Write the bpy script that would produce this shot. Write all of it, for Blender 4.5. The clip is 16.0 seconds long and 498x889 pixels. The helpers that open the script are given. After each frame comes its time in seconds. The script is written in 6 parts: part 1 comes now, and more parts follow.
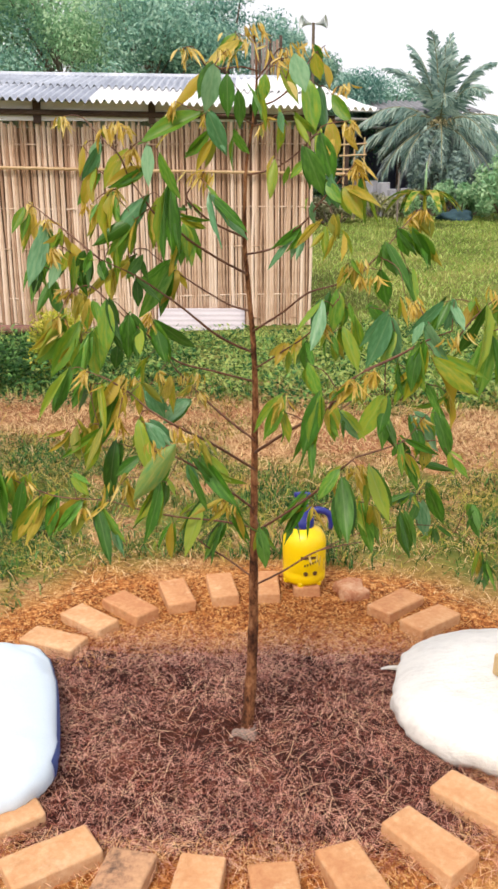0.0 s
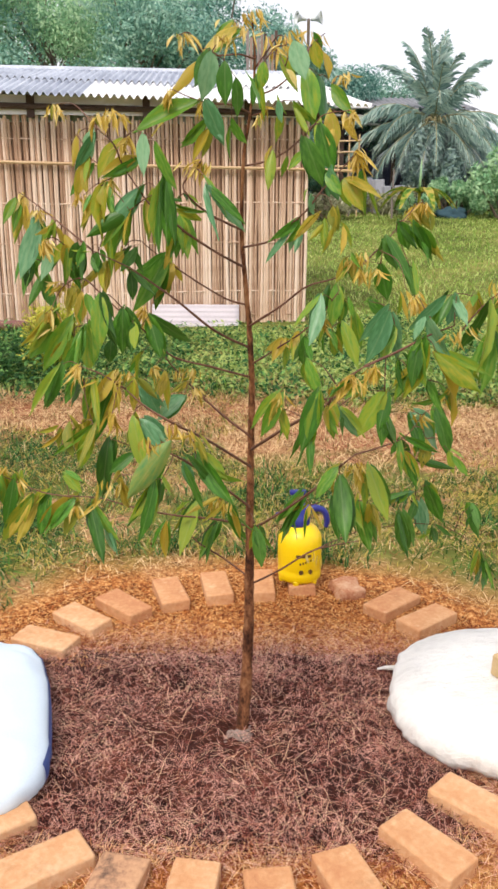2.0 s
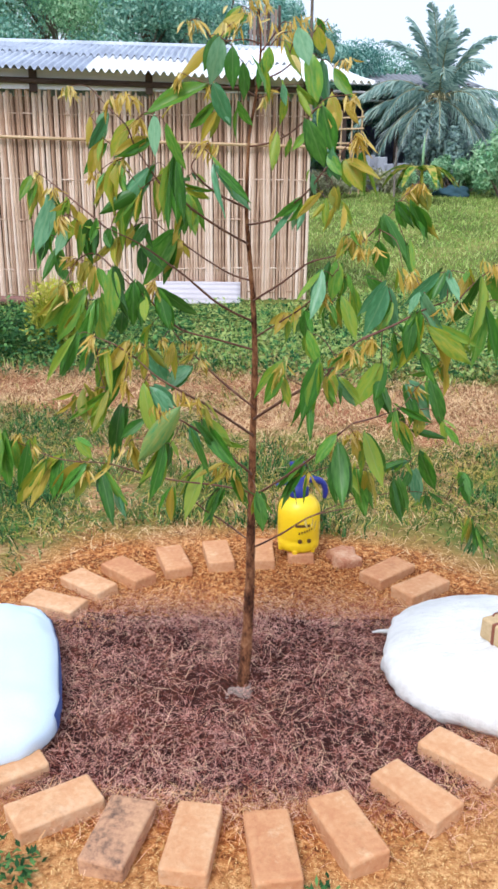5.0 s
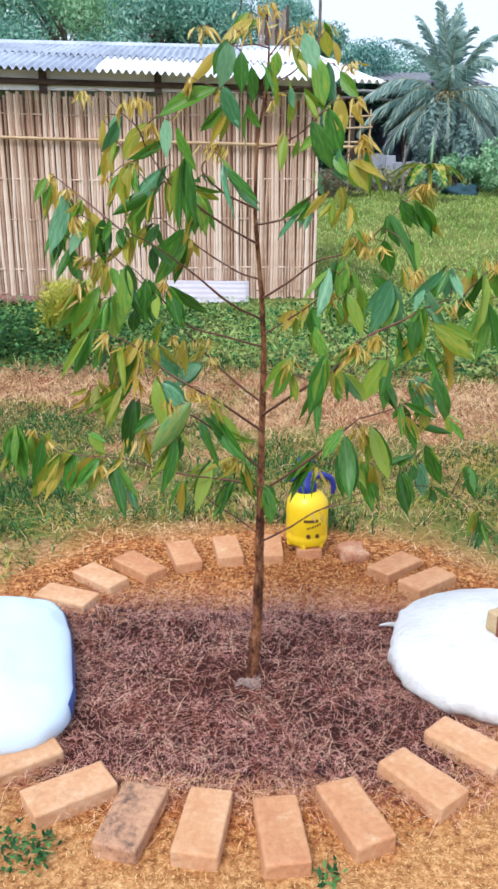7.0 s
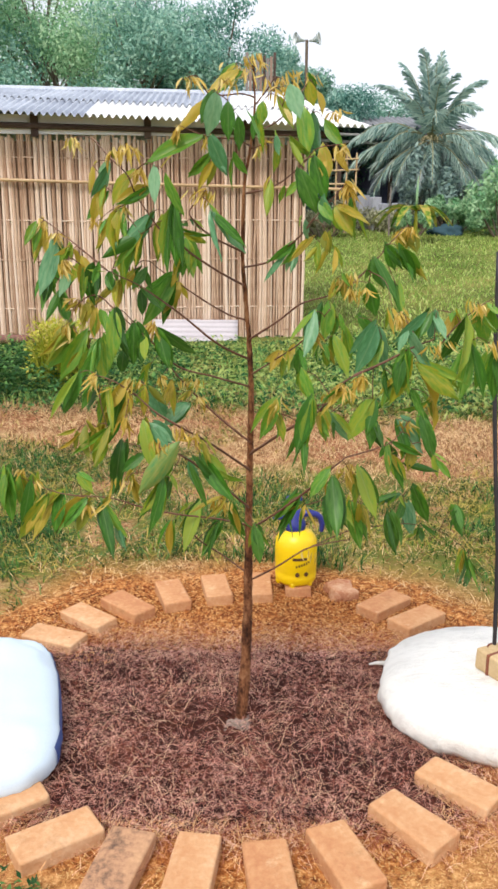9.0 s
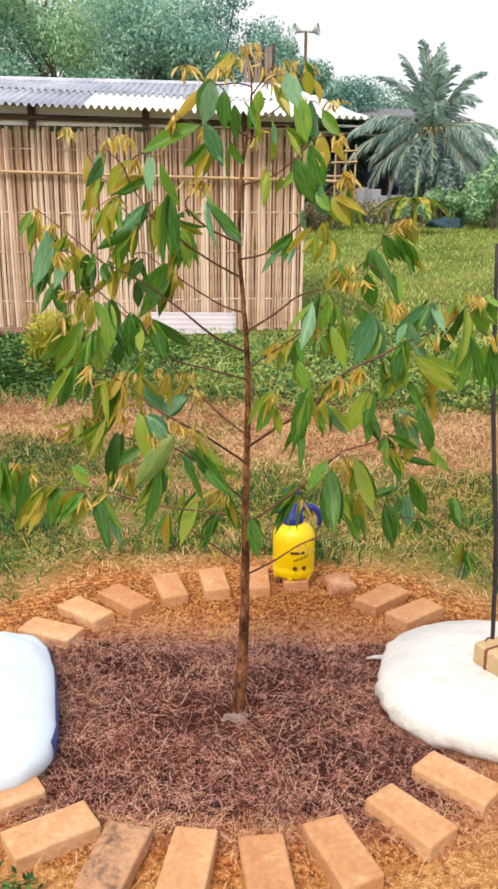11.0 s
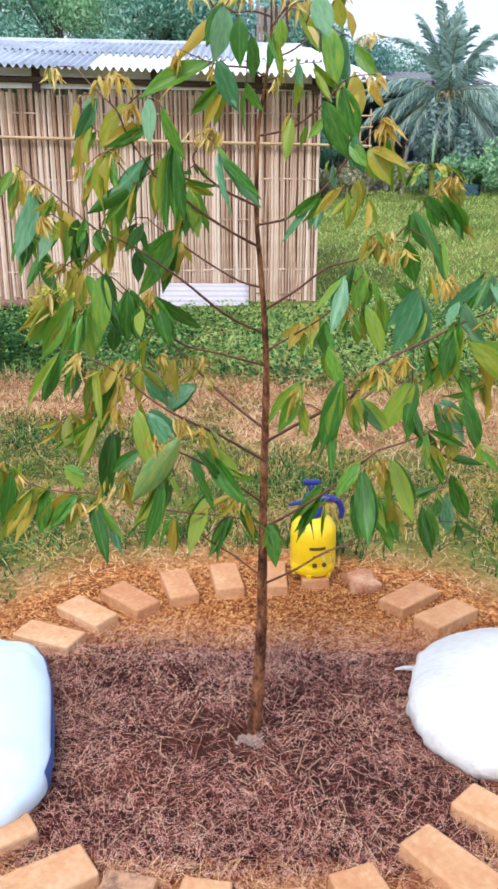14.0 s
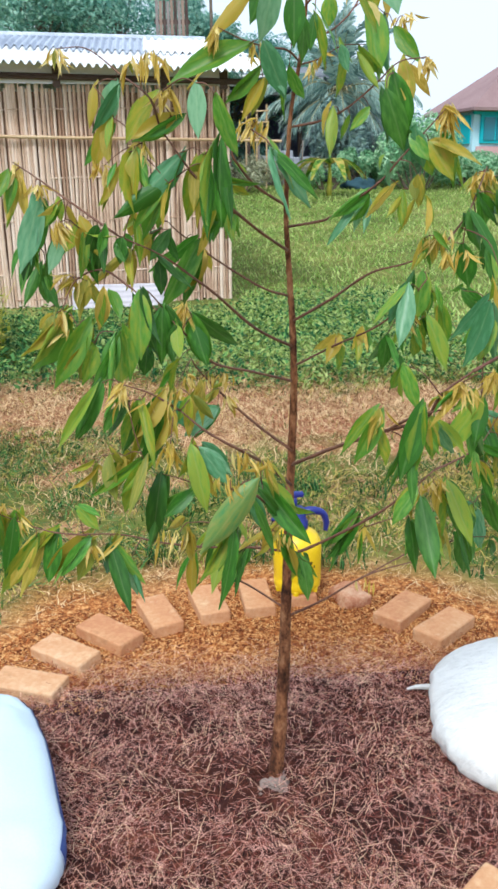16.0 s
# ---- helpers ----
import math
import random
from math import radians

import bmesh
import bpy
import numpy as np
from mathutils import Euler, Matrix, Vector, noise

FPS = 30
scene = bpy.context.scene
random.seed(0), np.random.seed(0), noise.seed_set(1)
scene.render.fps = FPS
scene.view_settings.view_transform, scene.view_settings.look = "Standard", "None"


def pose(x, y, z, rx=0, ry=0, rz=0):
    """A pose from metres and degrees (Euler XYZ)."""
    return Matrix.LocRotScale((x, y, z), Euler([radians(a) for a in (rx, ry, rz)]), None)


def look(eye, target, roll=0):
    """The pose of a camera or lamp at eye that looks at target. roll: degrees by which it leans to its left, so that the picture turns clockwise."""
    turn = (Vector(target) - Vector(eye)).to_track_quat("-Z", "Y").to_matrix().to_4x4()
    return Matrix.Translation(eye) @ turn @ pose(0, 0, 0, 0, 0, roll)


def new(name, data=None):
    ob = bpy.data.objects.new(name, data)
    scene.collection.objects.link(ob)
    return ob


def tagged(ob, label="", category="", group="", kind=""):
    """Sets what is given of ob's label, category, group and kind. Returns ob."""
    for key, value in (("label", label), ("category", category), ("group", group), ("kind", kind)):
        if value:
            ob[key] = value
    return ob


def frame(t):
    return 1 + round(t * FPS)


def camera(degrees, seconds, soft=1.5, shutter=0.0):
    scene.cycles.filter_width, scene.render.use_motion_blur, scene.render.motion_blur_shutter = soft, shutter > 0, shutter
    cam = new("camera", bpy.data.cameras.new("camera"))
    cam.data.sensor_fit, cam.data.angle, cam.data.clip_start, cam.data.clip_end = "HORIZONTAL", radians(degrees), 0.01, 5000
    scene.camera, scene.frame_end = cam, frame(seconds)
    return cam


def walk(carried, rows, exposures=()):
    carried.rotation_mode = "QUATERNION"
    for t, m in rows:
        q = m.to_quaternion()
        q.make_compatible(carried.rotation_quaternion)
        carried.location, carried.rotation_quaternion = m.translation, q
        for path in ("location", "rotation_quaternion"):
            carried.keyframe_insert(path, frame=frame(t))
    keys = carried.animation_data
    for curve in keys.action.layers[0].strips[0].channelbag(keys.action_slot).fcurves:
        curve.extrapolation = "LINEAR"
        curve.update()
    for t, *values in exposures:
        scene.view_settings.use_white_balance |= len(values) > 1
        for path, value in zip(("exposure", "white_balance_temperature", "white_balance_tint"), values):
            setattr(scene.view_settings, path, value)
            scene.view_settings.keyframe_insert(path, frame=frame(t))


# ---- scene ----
cam = camera(33.7, 16.0, soft=2.8, shutter=0.3)
PATH = [
    (0, (0.035, 0.142, 1.404), (0.009, 2.069, 0.867), -0.3),
    (0.5, (0.035, 0.143, 1.401), (0.023, 2.07, 0.866), -0.2),
    (1, (0.029, 0.152, 1.401), (0.018, 2.08, 0.868), -0.2),
    (1.5, (0.029, 0.163, 1.4), (0.021, 2.09, 0.863), -0.0),
    (2, (0.028, 0.177, 1.394), (0.018, 2.102, 0.85), 0.0),
    (2.5, (0.028, 0.184, 1.392), (0.017, 2.105, 0.835), 0.1),
    (3, (0.031, 0.18, 1.395), (0.009, 2.097, 0.827), 0.1),
    (3.5, (0.027, 0.151, 1.399), (0.008, 2.065, 0.819), 0.1),
    (4, (0.023, 0.117, 1.401), (0.0, 2.032, 0.822), 0.2),
    (4.5, (0.021, 0.097, 1.399), (0.015, 2.008, 0.807), 0.5),
    (7, (0.021, 0.033, 1.403), (-0.009, 1.942, 0.807), 0.2),
    (7.5, (0.022, 0.033, 1.407), (-0.002, 1.946, 0.825), 0.2),
    (8, (0.023, 0.027, 1.411), (0.003, 1.946, 0.849), 0.1),
    (8.5, (0.026, 0.028, 1.412), (0.015, 1.954, 0.871), 0.1),
    (9, (0.025, 0.023, 1.41), (0.02, 1.958, 0.901), 0.2),
    (9.2, (0.027, 0.022, 1.414), (0.024, 1.955, 0.901), 0.3),
    (11.5, (0.03, 0.054, 1.403), (0.027, 1.983, 0.875), 0.2),
    (12, (0.023, 0.097, 1.398), (0.013, 2.024, 0.861), 0.2),
    (12.5, (0.024, 0.162, 1.396), (0.019, 2.082, 0.837), 0.1),
    (13, (0.025, 0.218, 1.392), (0.02, 2.132, 0.812), 0.0),
    (13.5, (0.029, 0.268, 1.385), (0.012, 2.176, 0.787), -0.1),
    (14, (0.015, 0.306, 1.389), (-0.015, 2.216, 0.796), -0.0),
    (14.5, (-0.02, 0.353, 1.39), (-0.075, 2.265, 0.806), -0.0),
    (15, (-0.069, 0.413, 1.394), (-0.057, 2.326, 0.811), 0.6),
    (15.5, (-0.153, 0.467, 1.401), (-0.035, 2.374, 0.81), 0.2),
    (16, (-0.231, 0.496, 1.394), (-0.027, 2.392, 0.791), -0.8),
]
walk(cam, [(t, look(eye, target, roll)) for t, eye, target, roll in PATH], [(0, 0.46, 6900, 15), (2, 0.47, 6700, 15), (3.5, 0.49, 6000, 13), (7, 0.49, 5550, 12), (9, 0.44, 6450, 12), (12, 0.44, 6900, 15), (13.5, 0.50, 6000, 13), (14.5, 0.51, 5600, 13), (16, 0.47, 5650, 6)])

# ---- world and light ----
world = bpy.data.worlds.new("world")
scene.world = world
world.use_nodes = True
wn, wl = world.node_tree.nodes, world.node_tree.links
sky = wn.new("ShaderNodeTexSky")
sky.sky_type, sky.sun_disc = "NISHITA", False
sky.sun_elevation, sky.sun_rotation = radians(58), radians(200)
sky.air_density, sky.dust_density, sky.ozone_density = 1.0, 6.0, 1.0
haze = wn.new("ShaderNodeMix")
haze.data_type = "RGBA"
haze.inputs["Factor"].default_value = 0.72
haze.inputs["B"].default_value = (10.5, 10.9, 11.6, 1)
wl.new(sky.outputs["Color"], haze.inputs["A"])
wl.new(haze.outputs["Result"], wn["Background"].inputs["Color"])
wn["Background"].inputs["Strength"].default_value = 0.093

sun = new("sun", bpy.data.lights.new("sun", "SUN"))
sun.data.energy, sun.data.angle, sun.data.color = 1.9, radians(12), (1.0, 0.95, 0.87)
sun.matrix_world = look((-3.2, -4.6, 9.0), (0, 2, 0))



# ---- building helpers ----
def material(name, stops, scale=8.0, fine=60.0, rough=0.8, bump=0.3, metal=0.0, stretch=(1, 1, 1), spread=0.0, island=0.0, sub=0.0, detail=6.0, dist=0.02, gain=1.0):
    """A surface that varies at two scales: stops are colours from dark to light; spread and island vary it by object and by piece."""
    m = bpy.data.materials.new(name)
    m.use_nodes = True
    n, l = m.node_tree.nodes, m.node_tree.links
    b = n["Principled BSDF"]
    tc, mp = n.new("ShaderNodeTexCoord"), n.new("ShaderNodeMapping")
    mp.inputs["Scale"].default_value = stretch
    l.new(tc.outputs["Object"], mp.inputs["Vector"])
    coarse, small = n.new("ShaderNodeTexNoise"), n.new("ShaderNodeTexNoise")
    coarse.inputs["Scale"].default_value, coarse.inputs["Detail"].default_value = scale, 3
    small.inputs["Scale"].default_value, small.inputs["Detail"].default_value = fine, detail
    small.inputs["Roughness"].default_value = 0.65
    l.new(mp.outputs["Vector"], coarse.inputs["Vector"])
    l.new(mp.outputs["Vector"], small.inputs["Vector"])
    add = n.new("ShaderNodeMath")
    add.operation = "MULTIPLY_ADD"
    add.inputs[1].default_value = 0.5
    half = n.new("ShaderNodeMath")
    half.operation = "MULTIPLY"
    half.inputs[1].default_value = 0.5
    l.new(coarse.outputs["Fac"], add.inputs[0])
    l.new(small.outputs["Fac"], half.inputs[0])
    l.new(half.outputs[0], add.inputs[2])
    value = add.outputs[0]
    if spread or island:
        src = n.new("ShaderNodeObjectInfo").outputs["Random"] if spread else n.new("ShaderNodeNewGeometry").outputs["Random Per Island"]
        sh = n.new("ShaderNodeMath")
        sh.operation = "MULTIPLY_ADD"
        sh.inputs[1].default_value = spread or island
        l.new(src, sh.inputs[0])
        cen = n.new("ShaderNodeMath")
        cen.operation = "SUBTRACT"
        cen.inputs[1].default_value = (spread or island) / 2
        l.new(value, cen.inputs[0])
        l.new(cen.outputs[0], sh.inputs[2])
        value = sh.outputs[0]
    if gain != 1.0:
        wide = n.new("ShaderNodeMath")
        wide.operation = "MULTIPLY_ADD"
        wide.inputs[1].default_value, wide.inputs[2].default_value = gain, 0.5 - 0.5 * gain
        l.new(value, wide.inputs[0])
        value = wide.outputs[0]
    ramp = n.new("ShaderNodeValToRGB")
    e = ramp.color_ramp.elements
    while len(e) < len(stops):
        e.new(0.5)
    for i, c in enumerate(stops):
        e[i].position = 0.3 + 0.4 * i / max(1, len(stops) - 1)
        e[i].color = (*c, 1)
    l.new(value, ramp.inputs["Fac"])
    l.new(ramp.outputs["Color"], b.inputs["Base Color"])
    b.inputs["Roughness"].default_value = rough
    b.inputs["Metallic"].default_value = metal
    if rough >= 0.75:
        b.inputs["Specular IOR Level"].default_value = 0.2
    if sub:
        b.inputs["Subsurface Weight"].default_value = sub
        b.inputs["Subsurface Radius"].default_value = (0.01, 0.012, 0.004)
    if bump:
        bp = n.new("ShaderNodeBump")
        bp.inputs["Strength"].default_value, bp.inputs["Distance"].default_value = bump, dist
        l.new(small.outputs["Fac"], bp.inputs["Height"])
        l.new(bp.outputs["Normal"], b.inputs["Normal"])
    return m


def leafy(name, stops, rough=0.5, through_light=0.35, spread=0.5, by_object=True, scale=9.0, rib=0.0, gain=1.0):
    """Foliage: a glossy leaf that lets some light through."""
    m = material(name, stops, scale=scale, fine=scale * 2.2, rough=rough, bump=0.05, detail=2.0, spread=spread if by_object else 0, island=0 if by_object else spread, gain=gain)
    n, l = m.node_tree.nodes, m.node_tree.links
    b, out = n["Principled BSDF"], n["Material Output"]
    if not by_object:
        b.inputs["Specular IOR Level"].default_value = 0.15
    t, mix = n.new("ShaderNodeBsdfTranslucent"), n.new("ShaderNodeMixShader")
    mix.inputs["Fac"].default_value = through_light
    if rib:
        # a paler vein along the middle of the blade
        tc, sep, off, band, blend = n.new("ShaderNodeTexCoord"), n.new("ShaderNodeSeparateXYZ"), n.new("ShaderNodeMath"), n.new("ShaderNodeMapRange"), n.new("ShaderNodeMix")
        off.operation, blend.data_type = "ABSOLUTE", "RGBA"
        band.inputs["From Min"].default_value, band.inputs["From Max"].default_value, band.inputs["To Max"].default_value = 0.05, 0.015, rib
        l.new(tc.outputs["Object"], sep.inputs[0])
        l.new(sep.outputs["X"], off.inputs[0])
        l.new(off.outputs[0], band.inputs["Value"])
        l.new(band.outputs["Result"], blend.inputs["Factor"])
        l.new(b.inputs["Base Color"].links[0].from_socket, blend.inputs["A"])
        blend.inputs["B"].default_value = (0.55, 0.60, 0.32, 1)
        l.new(blend.outputs["Result"], b.inputs["Base Color"])
    l.new(b.inputs["Base Color"].links[0].from_socket, t.inputs["Color"])
    l.new(b.outputs["BSDF"], mix.inputs[1])
    l.new(t.outputs["BSDF"], mix.inputs[2])
    l.new(mix.outputs["Shader"], out.inputs["Surface"])
    return m


def under(ob, parent):
    if parent is not None:
        ob.parent = parent
        ob.matrix_parent_inverse = parent.matrix_world.inverted()
    return ob


def base(name, x, y, z, label, category, group="", kind="", turn=0.0):
    """The Empty at the foot of a thing."""
    ob = new(name)
    ob.empty_display_size = 0.05
    ob.matrix_world = ob.matrix_basis = pose(x, y, z, 0, 0, turn)
    return tagged(ob, label, category, group, kind)


def solid(name, verts, faces, mat, parent=None, smooth=False, label=""):
    me = bpy.data.meshes.new(name)
    me.from_pydata([tuple(v) for v in verts], [], [tuple(f) for f in faces])
    me.materials.append(mat)
    if smooth:
        me.polygons.foreach_set("use_smooth", [True] * len(me.polygons))
    me.update()
    ob = under(new(name, me), parent)
    return tagged(ob, label)


def part(name, bm, mat, parent=None, label="", smooth=False):
    me = bpy.data.meshes.new(name)
    bm.to_mesh(me)
    bm.free()
    me.materials.append(mat)
    if smooth:
        me.polygons.foreach_set("use_smooth", [True] * len(me.polygons))
    ob = under(new(name, me), parent)
    return tagged(ob, label)


def box_bm(cx, cy, cz, sx, sy, sz, turn=0.0, bevel=0.0, segments=2):
    bm = bmesh.new()
    bmesh.ops.create_cube(bm, size=1)
    bmesh.ops.scale(bm, vec=(sx, sy, sz), verts=bm.verts)
    if bevel:
        bmesh.ops.bevel(bm, geom=bm.edges[:], offset=bevel, segments=segments, profile=0.5, affect="EDGES")
    bmesh.ops.transform(bm, matrix=pose(cx, cy, cz, 0, 0, turn), verts=bm.verts)
    return bm


def smooth_path(points, steps=6):
    """A Catmull-Rom curve through the points."""
    p = [np.array(q, float) for q in points]
    p = [2 * p[0] - p[1]] + p + [2 * p[-1] - p[-2]]
    out = []
    for i in range(1, len(p) - 2):
        for k in range(steps):
            t = k / steps
            out.append(0.5 * (2 * p[i] + (p[i + 1] - p[i - 1]) * t + (2 * p[i - 1] - 5 * p[i] + 4 * p[i + 1] - p[i + 2]) * t * t
                              + (3 * p[i] - p[i - 1] - 3 * p[i + 1] + p[i + 2]) * t ** 3))
    out.append(p[-2])
    return np.array(out)


def tube(path, radii, sides=8, wobble=0.0, rng=None):
    """Vertices and faces of a round tapered tube along a path."""
    path = np.asarray(path, float)
    radii = np.interp(np.linspace(0, 1, len(path)), np.linspace(0, 1, len(radii)), radii)
    d = np.gradient(path, axis=0)
    d /= np.linalg.norm(d, axis=1)[:, None] + 1e-9
    verts, faces = [], []
    ref = np.array((0.0, 1.0, 0.0)) if abs(d[0][1]) < 0.9 else np.array((1.0, 0.0, 0.0))
    for i, (p, w, r) in enumerate(zip(path, d, radii)):
        u = np.cross(w, ref)
        u /= np.linalg.norm(u)
        v = np.cross(u, w)
        for k in range(sides):
            a = 2 * math.pi * k / sides
            rr = r * (1 + (rng.uniform(-wobble, wobble) if rng is not None else 0))
            verts.append(p + rr * (math.cos(a) * u + math.sin(a) * v))
    for i in range(len(path) - 1):
        for k in range(sides):
            a, b = i * sides + k, i * sides + (k + 1) % sides
            faces.append((a, b, b + sides, a + sides))
    faces.append(tuple(range(sides))[::-1])
    faces.append(tuple(range((len(path) - 1) * sides, len(path) * sides)))
    return verts, faces


def turned(profile, cx, cy, cz, sides=24):
    """A turned body: profile is radius, height pairs from foot to top."""
    verts, faces = [], []
    for r, z in profile:
        for k in range(sides):
            a = 2 * math.pi * k / sides
            verts.append((cx + r * math.cos(a), cy + r * math.sin(a), cz + z))
    for i in range(len(profile) - 1):
        for k in range(sides):
            a, b = i * sides + k, i * sides + (k + 1) % sides
            faces.append((a, b, b + sides, a + sides))
    faces.append(tuple(range(sides))[::-1])
    faces.append(tuple(range((len(profile) - 1) * sides, len(profile) * sides)))
    return verts, faces


def joined(*pairs):
    verts, faces = [], []
    for v, f in pairs:
        o = len(verts)
        verts.extend(v)
        faces.extend([tuple(i + o for i in g) for g in f])
    return verts, faces


def leaf_cloud(rng, centres, radii, count, size, droop=0.3, slim=0.4):
    """Many small folded leaves scattered near the outside of blobs."""
    centres, radii = np.asarray(centres, float), np.asarray(radii, float)
    w = radii.prod(1) ** (2 / 3)
    which = rng.choice(len(centres), count, p=w / w.sum())
    d = rng.normal(size=(count, 3))
    d /= np.linalg.norm(d, axis=1)[:, None]
    rad = rng.uniform(0.35, 1.0, count) ** 0.6 * rng.uniform(0.85, 1.15, count)
    c = centres[which] + d * radii[which] * rad[:, None]
    face = d + rng.normal(size=(count, 3)) * 0.45
    a = np.cross(face, rng.normal(size=(count, 3))) - np.array((0, 0, droop)) * 0.6
    a /= np.linalg.norm(a, axis=1)[:, None]
    b = np.cross(a, face)
    b /= np.linalg.norm(b, axis=1)[:, None] + 1e-9
    nrm = np.cross(a, b)
    s = size * rng.uniform(0.6, 1.4, count)[:, None]
    verts = np.stack([c - a * s * 0.5, c + b * s * slim * 0.5 + nrm * s * 0.08, c + a * s * 0.5, c - b * s * slim * 0.5 + nrm * s * 0.08], 1).reshape(-1, 3)
    i = np.arange(count)[:, None] * 4
    faces = np.concatenate([i + (0, 1, 2), i + (0, 2, 3)])
    return verts.tolist(), faces.tolist()


# ---- materials ----
BRICK = material("fired_clay_brick", [(0.46, 0.205, 0.095), (0.53, 0.265, 0.125), (0.585, 0.33, 0.168), (0.63, 0.40, 0.235)], 7, 60, 0.92, 0.8, spread=0.24, dist=0.005)
BRICK_PALE = material("pale_tan_brick", [(0.42, 0.29, 0.14), (0.55, 0.40, 0.22), (0.63, 0.49, 0.30)], 9, 90, 0.9, 0.3)
BRICK_RED = material("underfired_red_brick", [(0.28, 0.095, 0.05), (0.44, 0.19, 0.10), (0.56, 0.32, 0.19), (0.64, 0.45, 0.31)], 16, 90, 0.95, 0.9, dist=0.006)
BRICK_OLD = material("mossy_clay_brick", [(0.12, 0.075, 0.055), (0.44, 0.245, 0.14), (0.56, 0.33, 0.18), (0.60, 0.36, 0.21)], 6, 60, 0.95, 0.5, spread=0.1, dist=0.005)
SACK = material("white_woven_sack", [(0.62, 0.60, 0.56), (0.75, 0.735, 0.69), (0.82, 0.80, 0.75)], 9, 34, 0.6, 0.7, dist=0.014, detail=9.0, stretch=(1, 1.8, 1))
SACK_BLUE = material("bluish_white_sack", [(0.50, 0.61, 0.72), (0.57, 0.68, 0.77), (0.62, 0.72, 0.80)], 4, 220, 0.55, 0.12, dist=0.003)
STRIPE = material("blue_sack_print", [(0.03, 0.06, 0.22), (0.06, 0.11, 0.32)], 6, 200, 0.6, 0.1, dist=0.002)
BARK = material("sapling_bark", [(0.032, 0.013, 0.008), (0.11, 0.042, 0.020), (0.25, 0.105, 0.046), (0.36, 0.18, 0.09)], 26, 130, 0.88, 0.8, stretch=(1, 1, 0.5), dist=0.006, gain=1.5)
TWIG = material("green_brown_twig", [(0.065, 0.024, 0.014), (0.14, 0.058, 0.034), (0.22, 0.105, 0.058)], 20, 140, 0.7, 0.3, dist=0.002)
LEAF = leafy("green_leaf", [(0.048, 0.17, 0.014), (0.09, 0.28, 0.024), (0.17, 0.38, 0.05), (0.32, 0.42, 0.045)], 0.42, 0.38, 0.5, scale=2.2, rib=0.10)
# the bluish sheen on some leaves is put into their base colour
LEAF_BLUISH = leafy("bluish_green_leaf", [(0.06, 0.20, 0.07), (0.12, 0.31, 0.14), (0.23, 0.43, 0.23)], 0.36, 0.3, 0.4, scale=2.2, rib=0.10)
LEAF_DARK = leafy("dark_green_leaf", [(0.026, 0.10, 0.010), (0.052, 0.17, 0.018), (0.10, 0.26, 0.035)], 0.44, 0.3, 0.35, scale=2.2, rib=0.08)
LEAF_OLIVE = leafy("olive_leaf", [(0.11, 0.27, 0.022), (0.23, 0.33, 0.024), (0.38, 0.37, 0.026), (0.48, 0.35, 0.04)], 0.46, 0.42, 0.55, scale=2.6, rib=0.08)
LEAF_BRONZE = leafy("bronze_leaf", [(0.24, 0.27, 0.03), (0.46, 0.37, 0.045), (0.66, 0.48, 0.08)], 0.5, 0.45, 0.5, scale=2.6, rib=0.08)
LEAF_MOTTLED = leafy("mottled_leaf", [(0.10, 0.29, 0.09), (0.24, 0.33, 0.08), (0.42, 0.33, 0.12)], 0.42, 0.35, 0.1, scale=3.2, rib=0.10)
LEAF_YOUNG = leafy("young_yellow_leaf", [(0.48, 0.33, 0.04), (0.68, 0.49, 0.10), (0.84, 0.69, 0.28)], 0.55, 0.42, 0.6, scale=2.5)
STRAW = material("dry_straw", [(0.010, 0.003, 0.003), (0.085, 0.017, 0.014), (0.28, 0.070, 0.056), (0.72, 0.38, 0.295)], 11, 40, 0.8, 0.0, island=0.75, gain=1.5)
TAN_STRAW = material("tan_straw", [(0.24, 0.058, 0.04), (0.54, 0.23, 0.14), (0.83, 0.55, 0.35)], 4, 30, 0.8, 0.0, island=0.7)
RIM_STRAW = material("orange_straw", [(0.22, 0.060, 0.022), (0.48, 0.18, 0.07), (0.74, 0.44, 0.20)], 4, 30, 0.8, 0.0, island=0.7)
HAY = material("pale_dry_grass", [(0.17, 0.070, 0.025), (0.46, 0.26, 0.105), (0.74, 0.53, 0.28)], 6, 30, 0.85, 0.0, island=0.7, gain=1.5)
GRASS = leafy("grass_blade", [(0.018, 0.075, 0.010), (0.075, 0.20, 0.024), (0.24, 0.31, 0.04), (0.52, 0.40, 0.10)], 0.6, 0.3, 0.6, False, 4.0, gain=1.7)
MEADOW = leafy("meadow_blade", [(0.20, 0.35, 0.065), (0.37, 0.52, 0.12), (0.56, 0.64, 0.23)], 0.6, 0.3, 0.7, False, 0.4)
WEED = leafy("weed_leaf", [(0.024, 0.10, 0.028), (0.085, 0.24, 0.06), (0.20, 0.38, 0.10), (0.36, 0.44, 0.13)], 0.55, 0.3, 0.7, False, 3.0, gain=1.6)
BUSH = leafy("bush_leaf", [(0.17, 0.37, 0.19), (0.32, 0.55, 0.31), (0.50, 0.70, 0.43)], 0.55, 0.3, 0.6, False, 1.0)
# far foliage: distance haze is mixed into these three leaf colours
FAR_LEAF = leafy("far_tree_leaf", [(0.13, 0.30, 0.24), (0.25, 0.46, 0.36), (0.46, 0.67, 0.54)], 0.6, 0.35, 0.45, False, 0.45)
FAR_PALE = leafy("pale_tree_leaf", [(0.16, 0.35, 0.19), (0.32, 0.55, 0.32), (0.54, 0.73, 0.46)], 0.6, 0.35, 0.45, False, 0.45)
